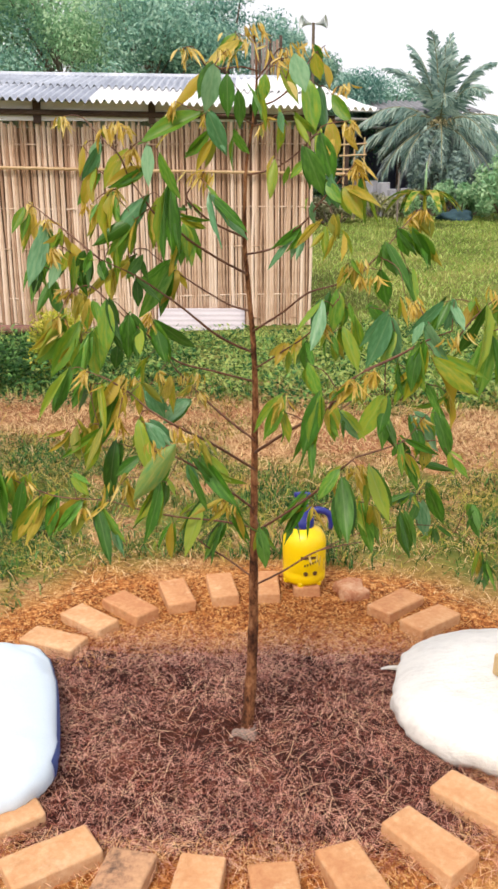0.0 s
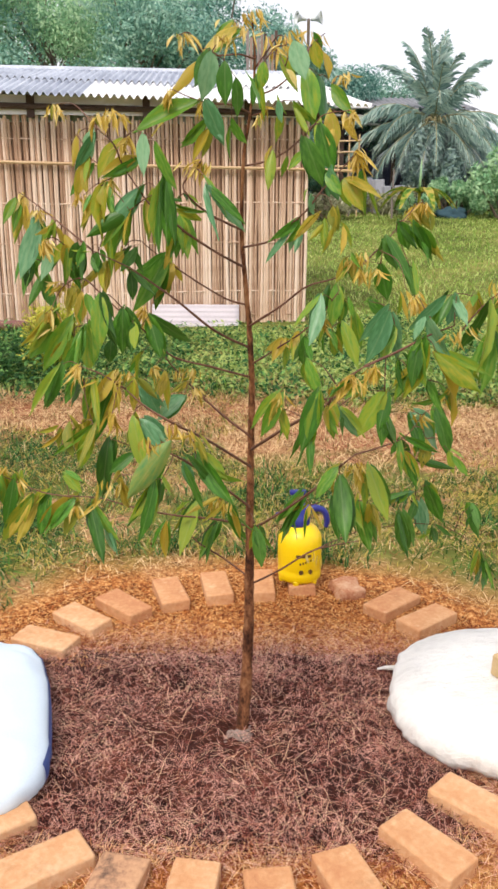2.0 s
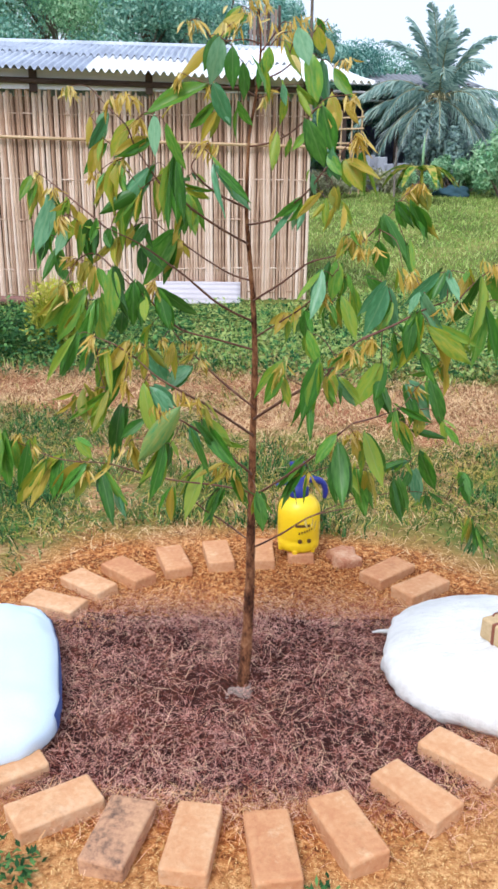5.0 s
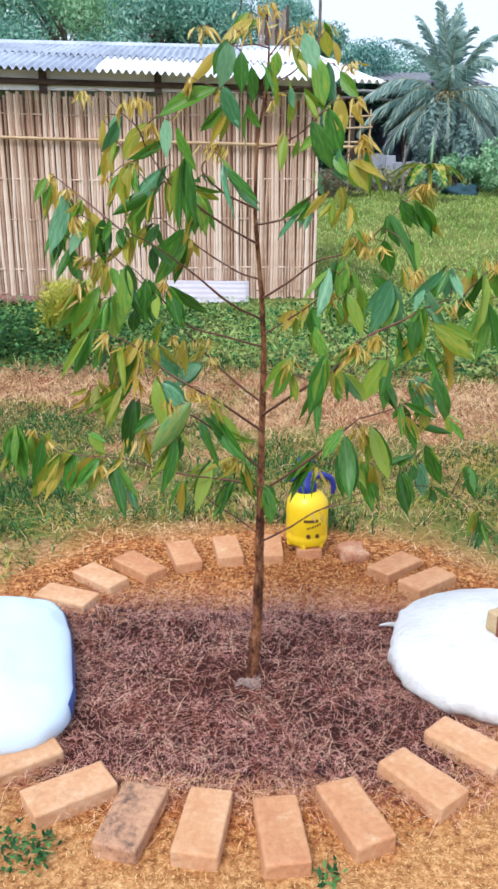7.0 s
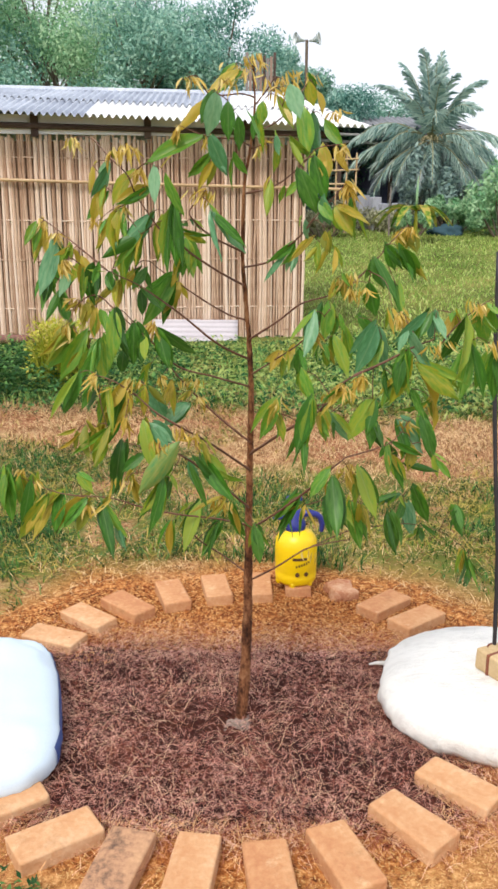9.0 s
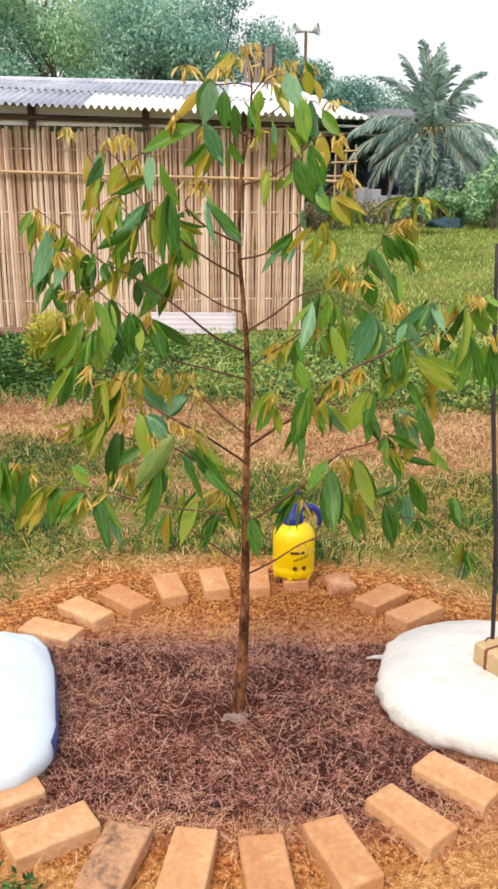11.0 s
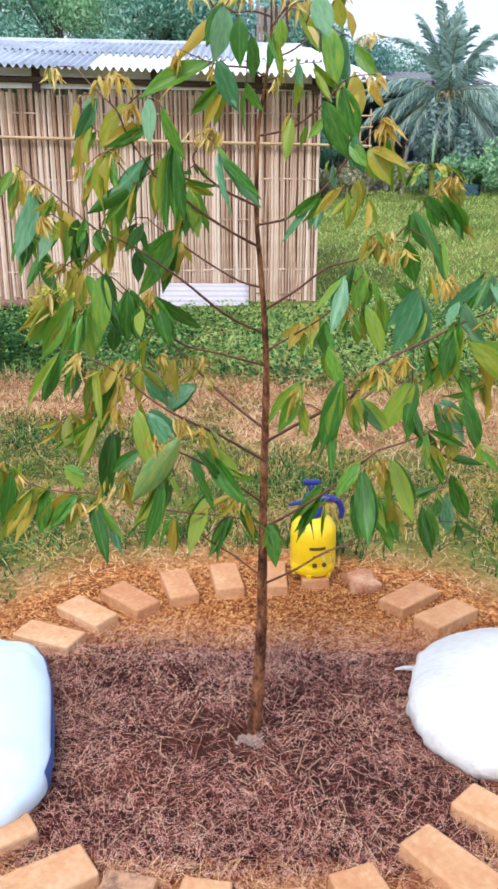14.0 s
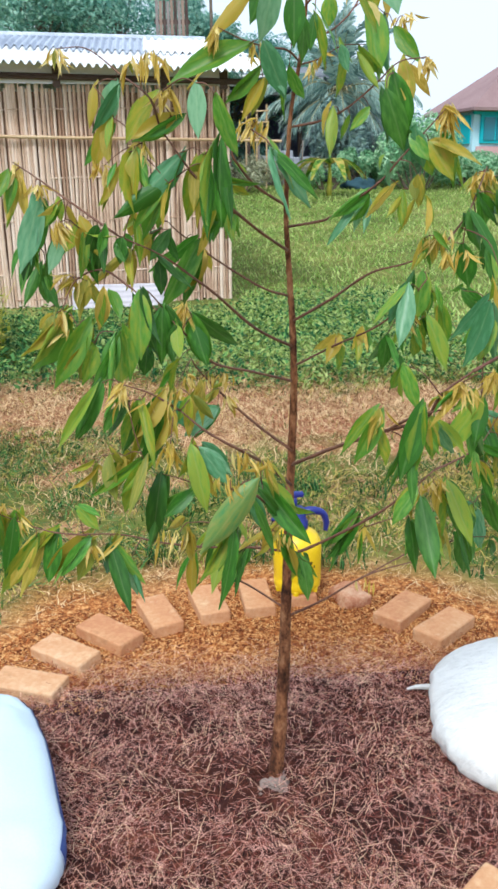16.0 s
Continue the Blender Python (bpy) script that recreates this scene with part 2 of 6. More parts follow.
FAR_BLUE = leafy("bluish_tree_leaf", [(0.08, 0.23, 0.20), (0.22, 0.43, 0.36), (0.44, 0.64, 0.54)], 0.6, 0.35, 0.45, False, 0.45)
DARK_WEED = leafy("dark_weed_leaf", [(0.018, 0.065, 0.018), (0.05, 0.15, 0.038), (0.13, 0.28, 0.075)], 0.55, 0.3, 0.7, False, 1.2)
# shade and haze round the palm's foot are put into this leaf colour
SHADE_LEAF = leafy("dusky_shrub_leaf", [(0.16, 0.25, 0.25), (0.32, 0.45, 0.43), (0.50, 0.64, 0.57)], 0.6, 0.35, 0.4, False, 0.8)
FERN = leafy("yellow_green_leaf", [(0.28, 0.34, 0.03), (0.48, 0.48, 0.06), (0.66, 0.58, 0.12)], 0.6, 0.35, 0.6, False, 2.0)
# both palm leaflet colours are lightened and blued to paint haze
PALM = leafy("palm_leaflet", [(0.17, 0.29, 0.27), (0.32, 0.46, 0.42), (0.52, 0.65, 0.58)], 0.45, 0.25, 0.5, False, 0.6)
PALM_DRY = leafy("withered_palm_leaflet", [(0.22, 0.29, 0.31), (0.38, 0.45, 0.47), (0.54, 0.60, 0.60)], 0.6, 0.25, 0.5, False, 0.6)
PALM_STALK = material("pale_flower_stalk", [(0.52, 0.42, 0.24), (0.70, 0.60, 0.38)], 5, 40, 0.8, 0.2)
PALM_RIB = material("palm_rib", [(0.20, 0.20, 0.10), (0.34, 0.32, 0.18)], 4, 40, 0.7, 0.2)
FAR_BARK = material("tree_bark", [(0.08, 0.06, 0.045), (0.17, 0.13, 0.10), (0.26, 0.21, 0.17)], 4, 30, 0.9, 0.5)
BAMBOO = material("split_bamboo", [(0.36, 0.215, 0.135), (0.61, 0.425, 0.30), (0.74, 0.57, 0.44), (0.81, 0.66, 0.54)], 3.0, 25, 0.7, 0.3, stretch=(2, 2, 0.25), spread=0.38, dist=0.004)
BAMBOO_SHADE = material("shaded_bamboo", [(0.16, 0.085, 0.05), (0.30, 0.18, 0.11)], 3, 25, 0.85, 0.3, stretch=(2, 2, 0.2))
POLE = material("bamboo_pole", [(0.40, 0.24, 0.12), (0.58, 0.40, 0.22), (0.68, 0.52, 0.33)], 5, 60, 0.6, 0.2, stretch=(0.3, 2, 2))
TIMBER = material("weathered_timber", [(0.04, 0.025, 0.02), (0.09, 0.06, 0.05), (0.15, 0.11, 0.09)], 4, 50, 0.85, 0.4, stretch=(0.3, 2, 2))
GREY_WOOD = material("grey_brown_slat", [(0.16, 0.13, 0.12), (0.26, 0.22, 0.20), (0.36, 0.31, 0.28)], 3, 40, 0.85, 0.3, stretch=(2, 2, 0.3))
LIT_EDGE = material("bleached_pole", [(0.44, 0.43, 0.46), (0.60, 0.58, 0.58), (0.72, 0.69, 0.67)], 3, 40, 0.8, 0.2, stretch=(0.3, 2, 2))
BARE_WOOD = material("brown_slat", [(0.24, 0.16, 0.12), (0.36, 0.26, 0.20)], 3, 40, 0.85, 0.3, stretch=(2, 2, 0.3))
LOOSE_SHEET = material("lilac_grey_sheet", [(0.48, 0.44, 0.47), (0.60, 0.56, 0.59)], 3, 40, 0.8, 0.2, stretch=(1, 1, 3))
EAVE_LIGHT = material("pale_weathered_board", [(0.74, 0.74, 0.78), (0.84, 0.84, 0.86), (0.90, 0.90, 0.91)], 2, 30, 0.8, 0.2, stretch=(0.4, 2, 2))
SHEET = material("grey_fibre_cement", [(0.26, 0.29, 0.36), (0.44, 0.48, 0.55), (0.62, 0.66, 0.73)], 2.5, 40, 0.75, 0.25, spread=0.15, dist=0.006)
SHEET_NEW = material("pale_fibre_cement", [(0.72, 0.74, 0.76), (0.84, 0.85, 0.86)], 2.5, 40, 0.6, 0.1, spread=0.08, dist=0.004)
YELLOW = material("yellow_plastic", [(0.74, 0.50, 0.0), (0.84, 0.59, 0.0)], 6, 80, 0.4, 0.03, dist=0.002)
BLUE = material("blue_plastic", [(0.008, 0.014, 0.14), (0.016, 0.026, 0.23)], 6, 80, 0.4, 0.03, dist=0.002)
DARK_INK = material("dark_print", [(0.07, 0.03, 0.01), (0.12, 0.06, 0.01)], 10, 80, 0.6, 0.0)
BLACK_STAKE = material("dark_stake", [(0.012, 0.01, 0.012), (0.03, 0.025, 0.03)], 12, 100, 0.6, 0.3, dist=0.002)
WIRE = material("rusty_wire", [(0.16, 0.05, 0.03), (0.30, 0.10, 0.05)], 30, 150, 0.6, 0.2, metal=0.4, dist=0.001)
CEMENT = material("pale_ash", [(0.20, 0.145, 0.12), (0.27, 0.20, 0.165), (0.40, 0.31, 0.26)], 20, 120, 0.95, 0.6, dist=0.006)
SHED_SHADE = material("dark_shed_board", [(0.12, 0.12, 0.26), (0.19, 0.19, 0.36), (0.27, 0.27, 0.44)], 2, 20, 0.9, 0.3)
SHED_ROOF = material("grey_shed_roof", [(0.16, 0.17, 0.19), (0.26, 0.27, 0.29)], 2, 20, 0.8, 0.3)
TEAL = material("turquoise_paint", [(0.02, 0.42, 0.48), (0.04, 0.52, 0.58)], 1, 12, 0.7, 0.1)
PALE_BLUE = material("pale_blue_plaster", [(0.45, 0.68, 0.76), (0.55, 0.76, 0.82)], 1, 12, 0.8, 0.1)
PINK = material("pink_plaster", [(0.58, 0.34, 0.34), (0.68, 0.42, 0.41)], 1, 12, 0.8, 0.1)
WINDOW_GLASS = material("tinted_window_glass", [(0.02, 0.17, 0.22), (0.03, 0.22, 0.28)], 1, 12, 0.15, 0.0)
TILE_ROOF = material("pinkish_brown_roof_tile", [(0.24, 0.15, 0.15), (0.34, 0.23, 0.22)], 1.5, 16, 0.8, 0.3)
HORN = material("grey_white_horn", [(0.55, 0.60, 0.60), (0.70, 0.73, 0.73)], 6, 60, 0.5, 0.05)
DRY_LEAF = leafy("dry_brush_leaf", [(0.26, 0.27, 0.16), (0.42, 0.42, 0.26), (0.56, 0.55, 0.38)], 0.6, 0.3, 0.6, False, 1.0)
STONE = material("grey_rubble", [(0.30, 0.31, 0.36), (0.46, 0.47, 0.52)], 3, 20, 0.9, 0.4)
SILL = material("reddish_log", [(0.10, 0.05, 0.045), (0.26, 0.13, 0.11), (0.36, 0.21, 0.18)], 3, 30, 0.85, 0.4, stretch=(0.3, 2, 2))
TARP = material("blue_green_tarpaulin", [(0.02, 0.05, 0.065), (0.045, 0.095, 0.12)], 2, 20, 0.8, 0.3)


def ground_material():
    """Orange soil round the ring, a bare straw-strewn path, and green turf beyond."""
    m = material("ground", [(0.05, 0.065, 0.012), (0.13, 0.15, 0.028), (0.30, 0.26, 0.075)], 0.8, 9, 0.95, 0.6, dist=0.03)
    n, l = m.node_tree.nodes, m.node_tree.links
    b = n["Principled BSDF"]
    turf = b.inputs["Base Color"].links[0].from_socket
    tc = n.new("ShaderNodeTexCoord")
    sep = n.new("ShaderNodeSeparateXYZ")
    l.new(tc.outputs["Object"], sep.inputs[0])
    wob = n.new("ShaderNodeTexNoise")
    wob.inputs["Scale"].default_value, wob.inputs["Detail"].default_value = 2.2, 8
    l.new(tc.outputs["Object"], wob.inputs["Vector"])

    def math_node(op, a, c, d=None):
        k = n.new("ShaderNodeMath")
        k.operation = op
        for i, v in enumerate((a, c, d)):
            if v is None:
                continue
            if isinstance(v, (int, float)):
                k.inputs[i].default_value = v
            else:
                l.new(v, k.inputs[i])
        return k.outputs[0]

    def ramp_node(value, *stops):
        r = n.new("ShaderNodeValToRGB")
        e = r.color_ramp.elements
        while len(e) < len(stops):
            e.new(0.5)
        for i, (pos, c) in enumerate(stops):
            e[i].position, e[i].color = pos, (*c, 1)
        l.new(value, r.inputs["Fac"])
        return r.outputs["Color"]

    def mix_node(fac, a, c):
        k = n.new("ShaderNodeMix")
        k.data_type = "RGBA"
        l.new(fac, k.inputs["Factor"])
        l.new(a, k.inputs["A"])
        l.new(c, k.inputs["B"])
        return k.outputs["Result"]

    grains = n.new("ShaderNodeTexNoise")
    grains.inputs["Scale"].default_value, grains.inputs["Detail"].default_value, grains.inputs["Roughness"].default_value = 46, 9, 0.8
    l.new(tc.outputs["Object"], grains.inputs["Vector"])
    soil = ramp_node(grains.outputs["Fac"], (0.40, (0.09, 0.022, 0.006)), (0.47, (0.29, 0.090, 0.022)), (0.54, (0.47, 0.185, 0.050)), (0.62, (0.72, 0.42, 0.17)))
    hay = ramp_node(grains.outputs["Fac"], (0.36, (0.12, 0.045, 0.02)), (0.48, (0.38, 0.19, 0.085)), (0.64, (0.68, 0.45, 0.24)))
    dx = math_node("MULTIPLY", sep.outputs["X"], 0.92)
    dy = math_node("SUBTRACT", sep.outputs["Y"], 2.18)
    rad = math_node("SQRT", math_node("ADD", math_node("MULTIPLY", dx, dx), math_node("MULTIPLY", dy, dy)), 0)
    edge = math_node("ADD", rad, math_node("MULTIPLY", math_node("SUBTRACT", wob.outputs["Fac"], 0.5), 0.55))
    in_ring = n.new("ShaderNodeMapRange")
    in_ring.inputs["From Min"].default_value, in_ring.inputs["From Max"].default_value = 1.27, 1.02
    l.new(edge, in_ring.inputs["Value"])
    side = math_node("ADD", sep.outputs["Y"], math_node("MULTIPLY", sep.outputs["X"], 0.25))
    band = math_node("ADD", side, math_node("MULTIPLY", math_node("SUBTRACT", wob.outputs["Fac"], 0.5), 2.6))
    off = math_node("ABSOLUTE", math_node("SUBTRACT", band, 5.55), 0)
    in_band = n.new("ShaderNodeMapRange")
    in_band.inputs["From Min"].default_value, in_band.inputs["From Max"].default_value = 1.0, 0.55
    l.new(off, in_band.inputs["Value"])
    patch = n.new("ShaderNodeMapRange")
    patch.inputs["From Min"].default_value, patch.inputs["From Max"].default_value = 0.50, 0.62
    l.new(wob.outputs["Fac"], patch.inputs["Value"])
    near = n.new("ShaderNodeMapRange")
    near.inputs["From Min"].default_value, near.inputs["From Max"].default_value = 9.0, 6.5
    l.new(sep.outputs["Y"], near.inputs["Value"])
    colour = mix_node(math_node("MULTIPLY", patch.outputs["Result"], near.outputs["Result"]), turf, hay)
    earth = ramp_node(grains.outputs["Fac"], (0.34, (0.13, 0.035, 0.016)), (0.48, (0.36, 0.13, 0.06)), (0.66, (0.60, 0.33, 0.18)))
    bare = n.new("ShaderNodeTexNoise")
    bare.inputs["Scale"].default_value, bare.inputs["Detail"].default_value = 1.1, 6
    l.new(tc.outputs["Object"], bare.inputs["Vector"])
    bared = n.new("ShaderNodeMapRange")
    bared.inputs["From Min"].default_value, bared.inputs["From Max"].default_value = 0.46, 0.58
    l.new(bare.outputs["Fac"], bared.inputs["Value"])
    track = mix_node(bared.outputs["Result"], hay, earth)
    colour = mix_node(in_band.outputs["Result"], colour, track)
    dust = ramp_node(grains.outputs["Fac"], (0.36, (0.15, 0.050, 0.016)), (0.46, (0.38, 0.17, 0.055)), (0.56, (0.55, 0.295, 0.112)), (0.68, (0.74, 0.49, 0.22)))
    outer = n.new("ShaderNodeMapRange")
    outer.inputs["From Min"].default_value, outer.inputs["From Max"].default_value = 0.80, 0.95
    l.new(math_node("SUBTRACT", edge, math_node("MULTIPLY", dy, 0.25)), outer.inputs["Value"])
    soil = mix_node(outer.outputs["Result"], soil, dust)
    colour = mix_node(in_ring.outputs["Result"], colour, soil)
    l.new(colour, b.inputs["Base Color"])
    return m


GROUND = ground_material()
MULCH = material("dark_mulch_soil", [(0.010, 0.003, 0.002), (0.055, 0.015, 0.009), (0.19, 0.060, 0.032)], 5, 45, 0.95, 0.9, dist=0.02)



def stained(m, colour, scale, low, high, strength):
    """Blotches of grime or dust over a surface."""
    n, l = m.node_tree.nodes, m.node_tree.links
    b = n["Principled BSDF"]
    tc, info, shift = n.new("ShaderNodeTexCoord"), n.new("ShaderNodeObjectInfo"), n.new("ShaderNodeVectorMath")
    patch, band, mix = n.new("ShaderNodeTexNoise"), n.new("ShaderNodeMapRange"), n.new("ShaderNodeMix")
    mix.data_type, shift.operation = "RGBA", "MULTIPLY_ADD"
    shift.inputs[1].default_value = (40, 40, 40)
    patch.inputs["Scale"].default_value, patch.inputs["Detail"].default_value, patch.inputs["Roughness"].default_value = scale, 7, 0.7
    band.inputs["From Min"].default_value, band.inputs["From Max"].default_value, band.inputs["To Max"].default_value = low, high, strength
    l.new(info.outputs["Random"], shift.inputs[0])
    l.new(tc.outputs["Object"], shift.inputs[2])
    l.new(shift.outputs["Vector"], patch.inputs["Vector"])
    l.new(patch.outputs["Fac"], band.inputs["Value"])
    l.new(band.outputs["Result"], mix.inputs["Factor"])
    l.new(b.inputs["Base Color"].links[0].from_socket, mix.inputs["A"])
    mix.inputs["B"].default_value = (*colour, 1)
    l.new(mix.outputs["Result"], b.inputs["Base Color"])


stained(BRICK, (0.26, 0.13, 0.055), 9, 0.57, 0.70, 0.45)
stained(BRICK, (0.70, 0.52, 0.31), 16, 0.57, 0.70, 0.5)

# ---- ground ----
G0 = 0.025


def rise(y):
    """The field climbs gently beyond the hut."""
    return 0.095 * max(0.0, min(y, 26.0) - 12.0) + 0.02 * max(0.0, min(y, 80.0) - 26.0)


def ground_z(x, y):
    r = math.hypot(x, y - 2.18)
    bump = 0.012 * noise.noise(Vector((x * 2.1, y * 2.1, 3.0))) + 0.02 * noise.noise(Vector((x * 0.5, y * 0.5, 7.0))) * min(1.0, max(0.0, r - 1.2))
    dish = -0.02 * max(0.0, 1 - (r / 0.55) ** 4) if r < 0.55 else 0.0
    return G0 + bump * 0.8 + dish + rise(y)


def ground_sheet():
    xs = np.unique(np.concatenate([np.linspace(-400, -30, 12), np.linspace(-30, -4, 30), np.linspace(-4, 4, 130), np.linspace(4, 30, 30), np.linspace(30, 400, 12)]))
    ys = np.unique(np.concatenate([np.linspace(-300, -6, 12), np.linspace(-6, 0.4, 24), np.linspace(0.4, 6, 110), np.linspace(6, 14, 40), np.linspace(14, 60, 36), np.linspace(60, 700, 12)]))
    verts = [(x, y, ground_z(x, y)) for y in ys for x in xs]
    w = len(xs)
    faces = [(j * w + i, j * w + i + 1, (j + 1) * w + i + 1, (j + 1) * w + i) for j in range(len(ys) - 1) for i in range(w - 1)]
    return tagged(solid("ground", verts, faces, GROUND, smooth=True), "bare orange soil, dry straw and green turf", "ground", kind="structure")


ground_sheet()

rng = np.random.default_rng(11)


def strands(count, place, length, width, mat, name, label, category, flat=0.25, lift=0.02, bend=0.35):
    """Thin bent blades lying about on the ground, in one object."""
    verts, faces = [], []
    for _ in range(count):
        x, y, z = place()
        a, ln = rng.uniform(0, 2 * math.pi), length * rng.uniform(0.5, 1.5)
        up = rng.normal(0, flat)
        d = np.array((math.cos(a), math.sin(a), up)) * ln / 2
        s = np.array((-math.sin(a), math.cos(a), 0)) * width * rng.uniform(0.6, 1.3) / 2
        m = np.array((x, y, z + lift * rng.uniform(0, 1)))
        k = np.array((-math.sin(a), math.cos(a), 0)) * ln * rng.normal(0, bend) * 0.3 + np.array((0, 0, ln * rng.uniform(0, 0.18)))
        o = len(verts)
        e0, e1 = m - d, m + d
        e0[2], e1[2] = max(e0[2], z - 0.002), max(e1[2], z - 0.002)
        verts += [e0 - s, e0 + s, m + k - s, m + k + s, e1 - s * 0.4, e1 + s * 0.4]
        faces += [(o, o + 1, o + 3, o + 2), (o + 2, o + 3, o + 5, o + 4)]
    return tagged(solid(name, verts, faces, mat), label, category, kind="stuff")


def squarish(a):
    """The bed is a rounded square rather than a circle."""
    return (abs(math.cos(a)) ** 6 + abs(math.sin(a)) ** 6) ** (-1 / 6)


def in_mulch():
    a = rng.uniform(0, 2 * math.pi)
    r = rng.uniform(0, 1) ** 0.40 * 0.60 * (1 + 0.10 * abs(rng.normal()) * (rng.uniform() < 0.25)) * squarish(a)
    x, y = r * math.cos(a) * 1.12 - 0.035, 2.12 + r * math.sin(a) * 0.75 * (1 + 0.16 * noise.noise(Vector((math.cos(a) * 2.2, 4.0, 9.0))) * (math.sin(a) > 0))
    return x, y, max(mulch_z(x, y), ground_z(x, y) + 0.004)


PITS = ((-0.035, 2.02), (0.06, 2.03), (-0.02, 1.93), (0.11, 1.98), (-0.10, 1.97), (0.05, 1.90))


def mulch_z(x, y):
    r = (abs((x + 0.035) / 1.12) ** 6 + abs((y - 2.12) / 0.75) ** 6) ** (1 / 6) / 0.6
    rough = max(0.15, min(1.0, (1.05 - r) * 6))
    pits = sum(-0.030 * math.exp(-((x - px) ** 2 + (y - py) ** 2) / 0.00025) for px, py in PITS)
    return pits + 0.012 + 0.022 * max(0, 1 - r ** 6) + rough * 0.020 * noise.noise(Vector((x * 8, y * 8, 1))) + 0.008 * noise.noise(Vector((x * 30, y * 30, 1)))


def mulch_bed():
    verts, faces, n_r, n_a = [(-0.035, 2.12, mulch_z(-0.035, 2.12))], [], 26, 96
    for i in range(1, n_r + 1):
        for k in range(n_a):
            a = 2 * math.pi * k / n_a
            r = squarish(a) * 0.60 * i / n_r * (1 + 0.02 * noise.noise(Vector((math.cos(a) * 3, math.sin(a) * 3, 5))) + 0.09 * noise.noise(Vector((math.cos(a) * 14, math.sin(a) * 14, 2))))
            x, y = r * math.cos(a) * 1.12 - 0.035, 2.12 + r * math.sin(a) * 0.75
            verts.append((x, y, max(mulch_z(x, y), ground_z(x, y) + 0.004) if i < n_r else -0.01))
    for k in range(n_a):
        faces.append((0, 1 + k, 1 + (k + 1) % n_a))
    for i in range(n_r - 1):
        for k in range(n_a):
            a, b = 1 + i * n_a + k, 1 + i * n_a + (k + 1) % n_a
            faces.append((a, b, b + n_a, a + n_a))
    tagged(solid("mulch_bed", verts, faces, MULCH, smooth=True), "dark brown mulched soil bed inside the brick ring", "mulch", kind="structure")


mulch_bed()
strands(33000, in_mulch, 0.027, 0.0009, STRAW, "straw_mulch", "tangled reddish brown dry straw spread round the sapling", "straw", bend=0.14)
strands(4200, in_mulch, 0.060, 0.0010, TAN_STRAW, "straw_mulch", "longer pale tan straw stalks on the mulch", "straw", bend=0.10)


def mulch_rim():
    a = rng.uniform(0, 2 * math.pi)
    r = (0.55 + abs(rng.normal(0, 0.09))) * squarish(a)
    x, y = r * math.cos(a) * 1.10 - 0.035, 2.14 + r * math.sin(a) * 0.80
    return x, y, max(mulch_z(x, y), ground_z(x, y))


strands(4000, mulch_rim, 0.050, 0.0011, TAN_STRAW, "straw_rim", "loose pinkish tan straw strewn over the edge of the mulch", "straw", bend=0.12)
strands(6000, mulch_rim, 0.045, 0.0013, RIM_STRAW, "straw_rim", "loose orange straw strewn round the edge of the mulch", "straw", bend=0.12)


# ---- the hut ----
def sheet_mesh(name, x0, x1, y0, z0, y1, z1, mat, parent, lift=0.0, pitch=0.088, amp=0.023, x0b=None, x1b=None, skew=((0, 0), (0, 0))):
    """A corrugated sheet with thickness, from its lower edge (y0, z0) to its upper edge (y1, z1)."""
    cols = max(4, int((x1 - x0) / pitch * 8))
    x0b, x1b = (x0 if x0b is None else x0b), (x1 if x1b is None else x1b)
    verts, faces = [], []
    for side in (0.0, -0.008):
        for j in range(5):
            t = j / 4
            for i in range(cols + 1):
                s = i / cols
                x = (x0 + (x1 - x0) * s) * (1 - t) + (x0b + (x1b - x0b) * s) * t
                along = x - x0
                low, high = (y0 + skew[0][0] * along, z0 + skew[0][1] * along), (y1 + skew[1][0] * along, z1 + skew[1][1] * along)
                verts.append((x, low[0] + (high[0] - low[0]) * t, low[1] + (high[1] - low[1]) * t + lift + side + amp * math.sin(2 * math.pi * x / pitch)))
    w, h = cols + 1, 5 * (cols + 1)
    for j in range(4):
        for i in range(cols):
            a = j * w + i
            faces.append((a, a + 1, a + w + 1, a + w))
            faces.append((h + a, h + a + w, h + a + w + 1, h + a + 1))
    for i in range(cols):
        faces.append((i, h + i, h + i + 1, i + 1))
        a = 4 * w + i
        faces.append((a, a + 1, h + a + 1, h + a))
    for j in range(4):
        a, b = j * w, j * w + cols
        faces.append((a, a + w, h + a + w, h + a))
        faces.append((b, h + b, h + b + w, b + w))
    return solid(name, verts, faces, mat, parent)


WALL_L, WALL_R = (-5.2, 10.27), (0.70, 10.90)


def wall_at(s):
    return WALL_L[0] + (WALL_R[0] - WALL_L[0]) * s, WALL_L[1] + (WALL_R[1] - WALL_L[1]) * s


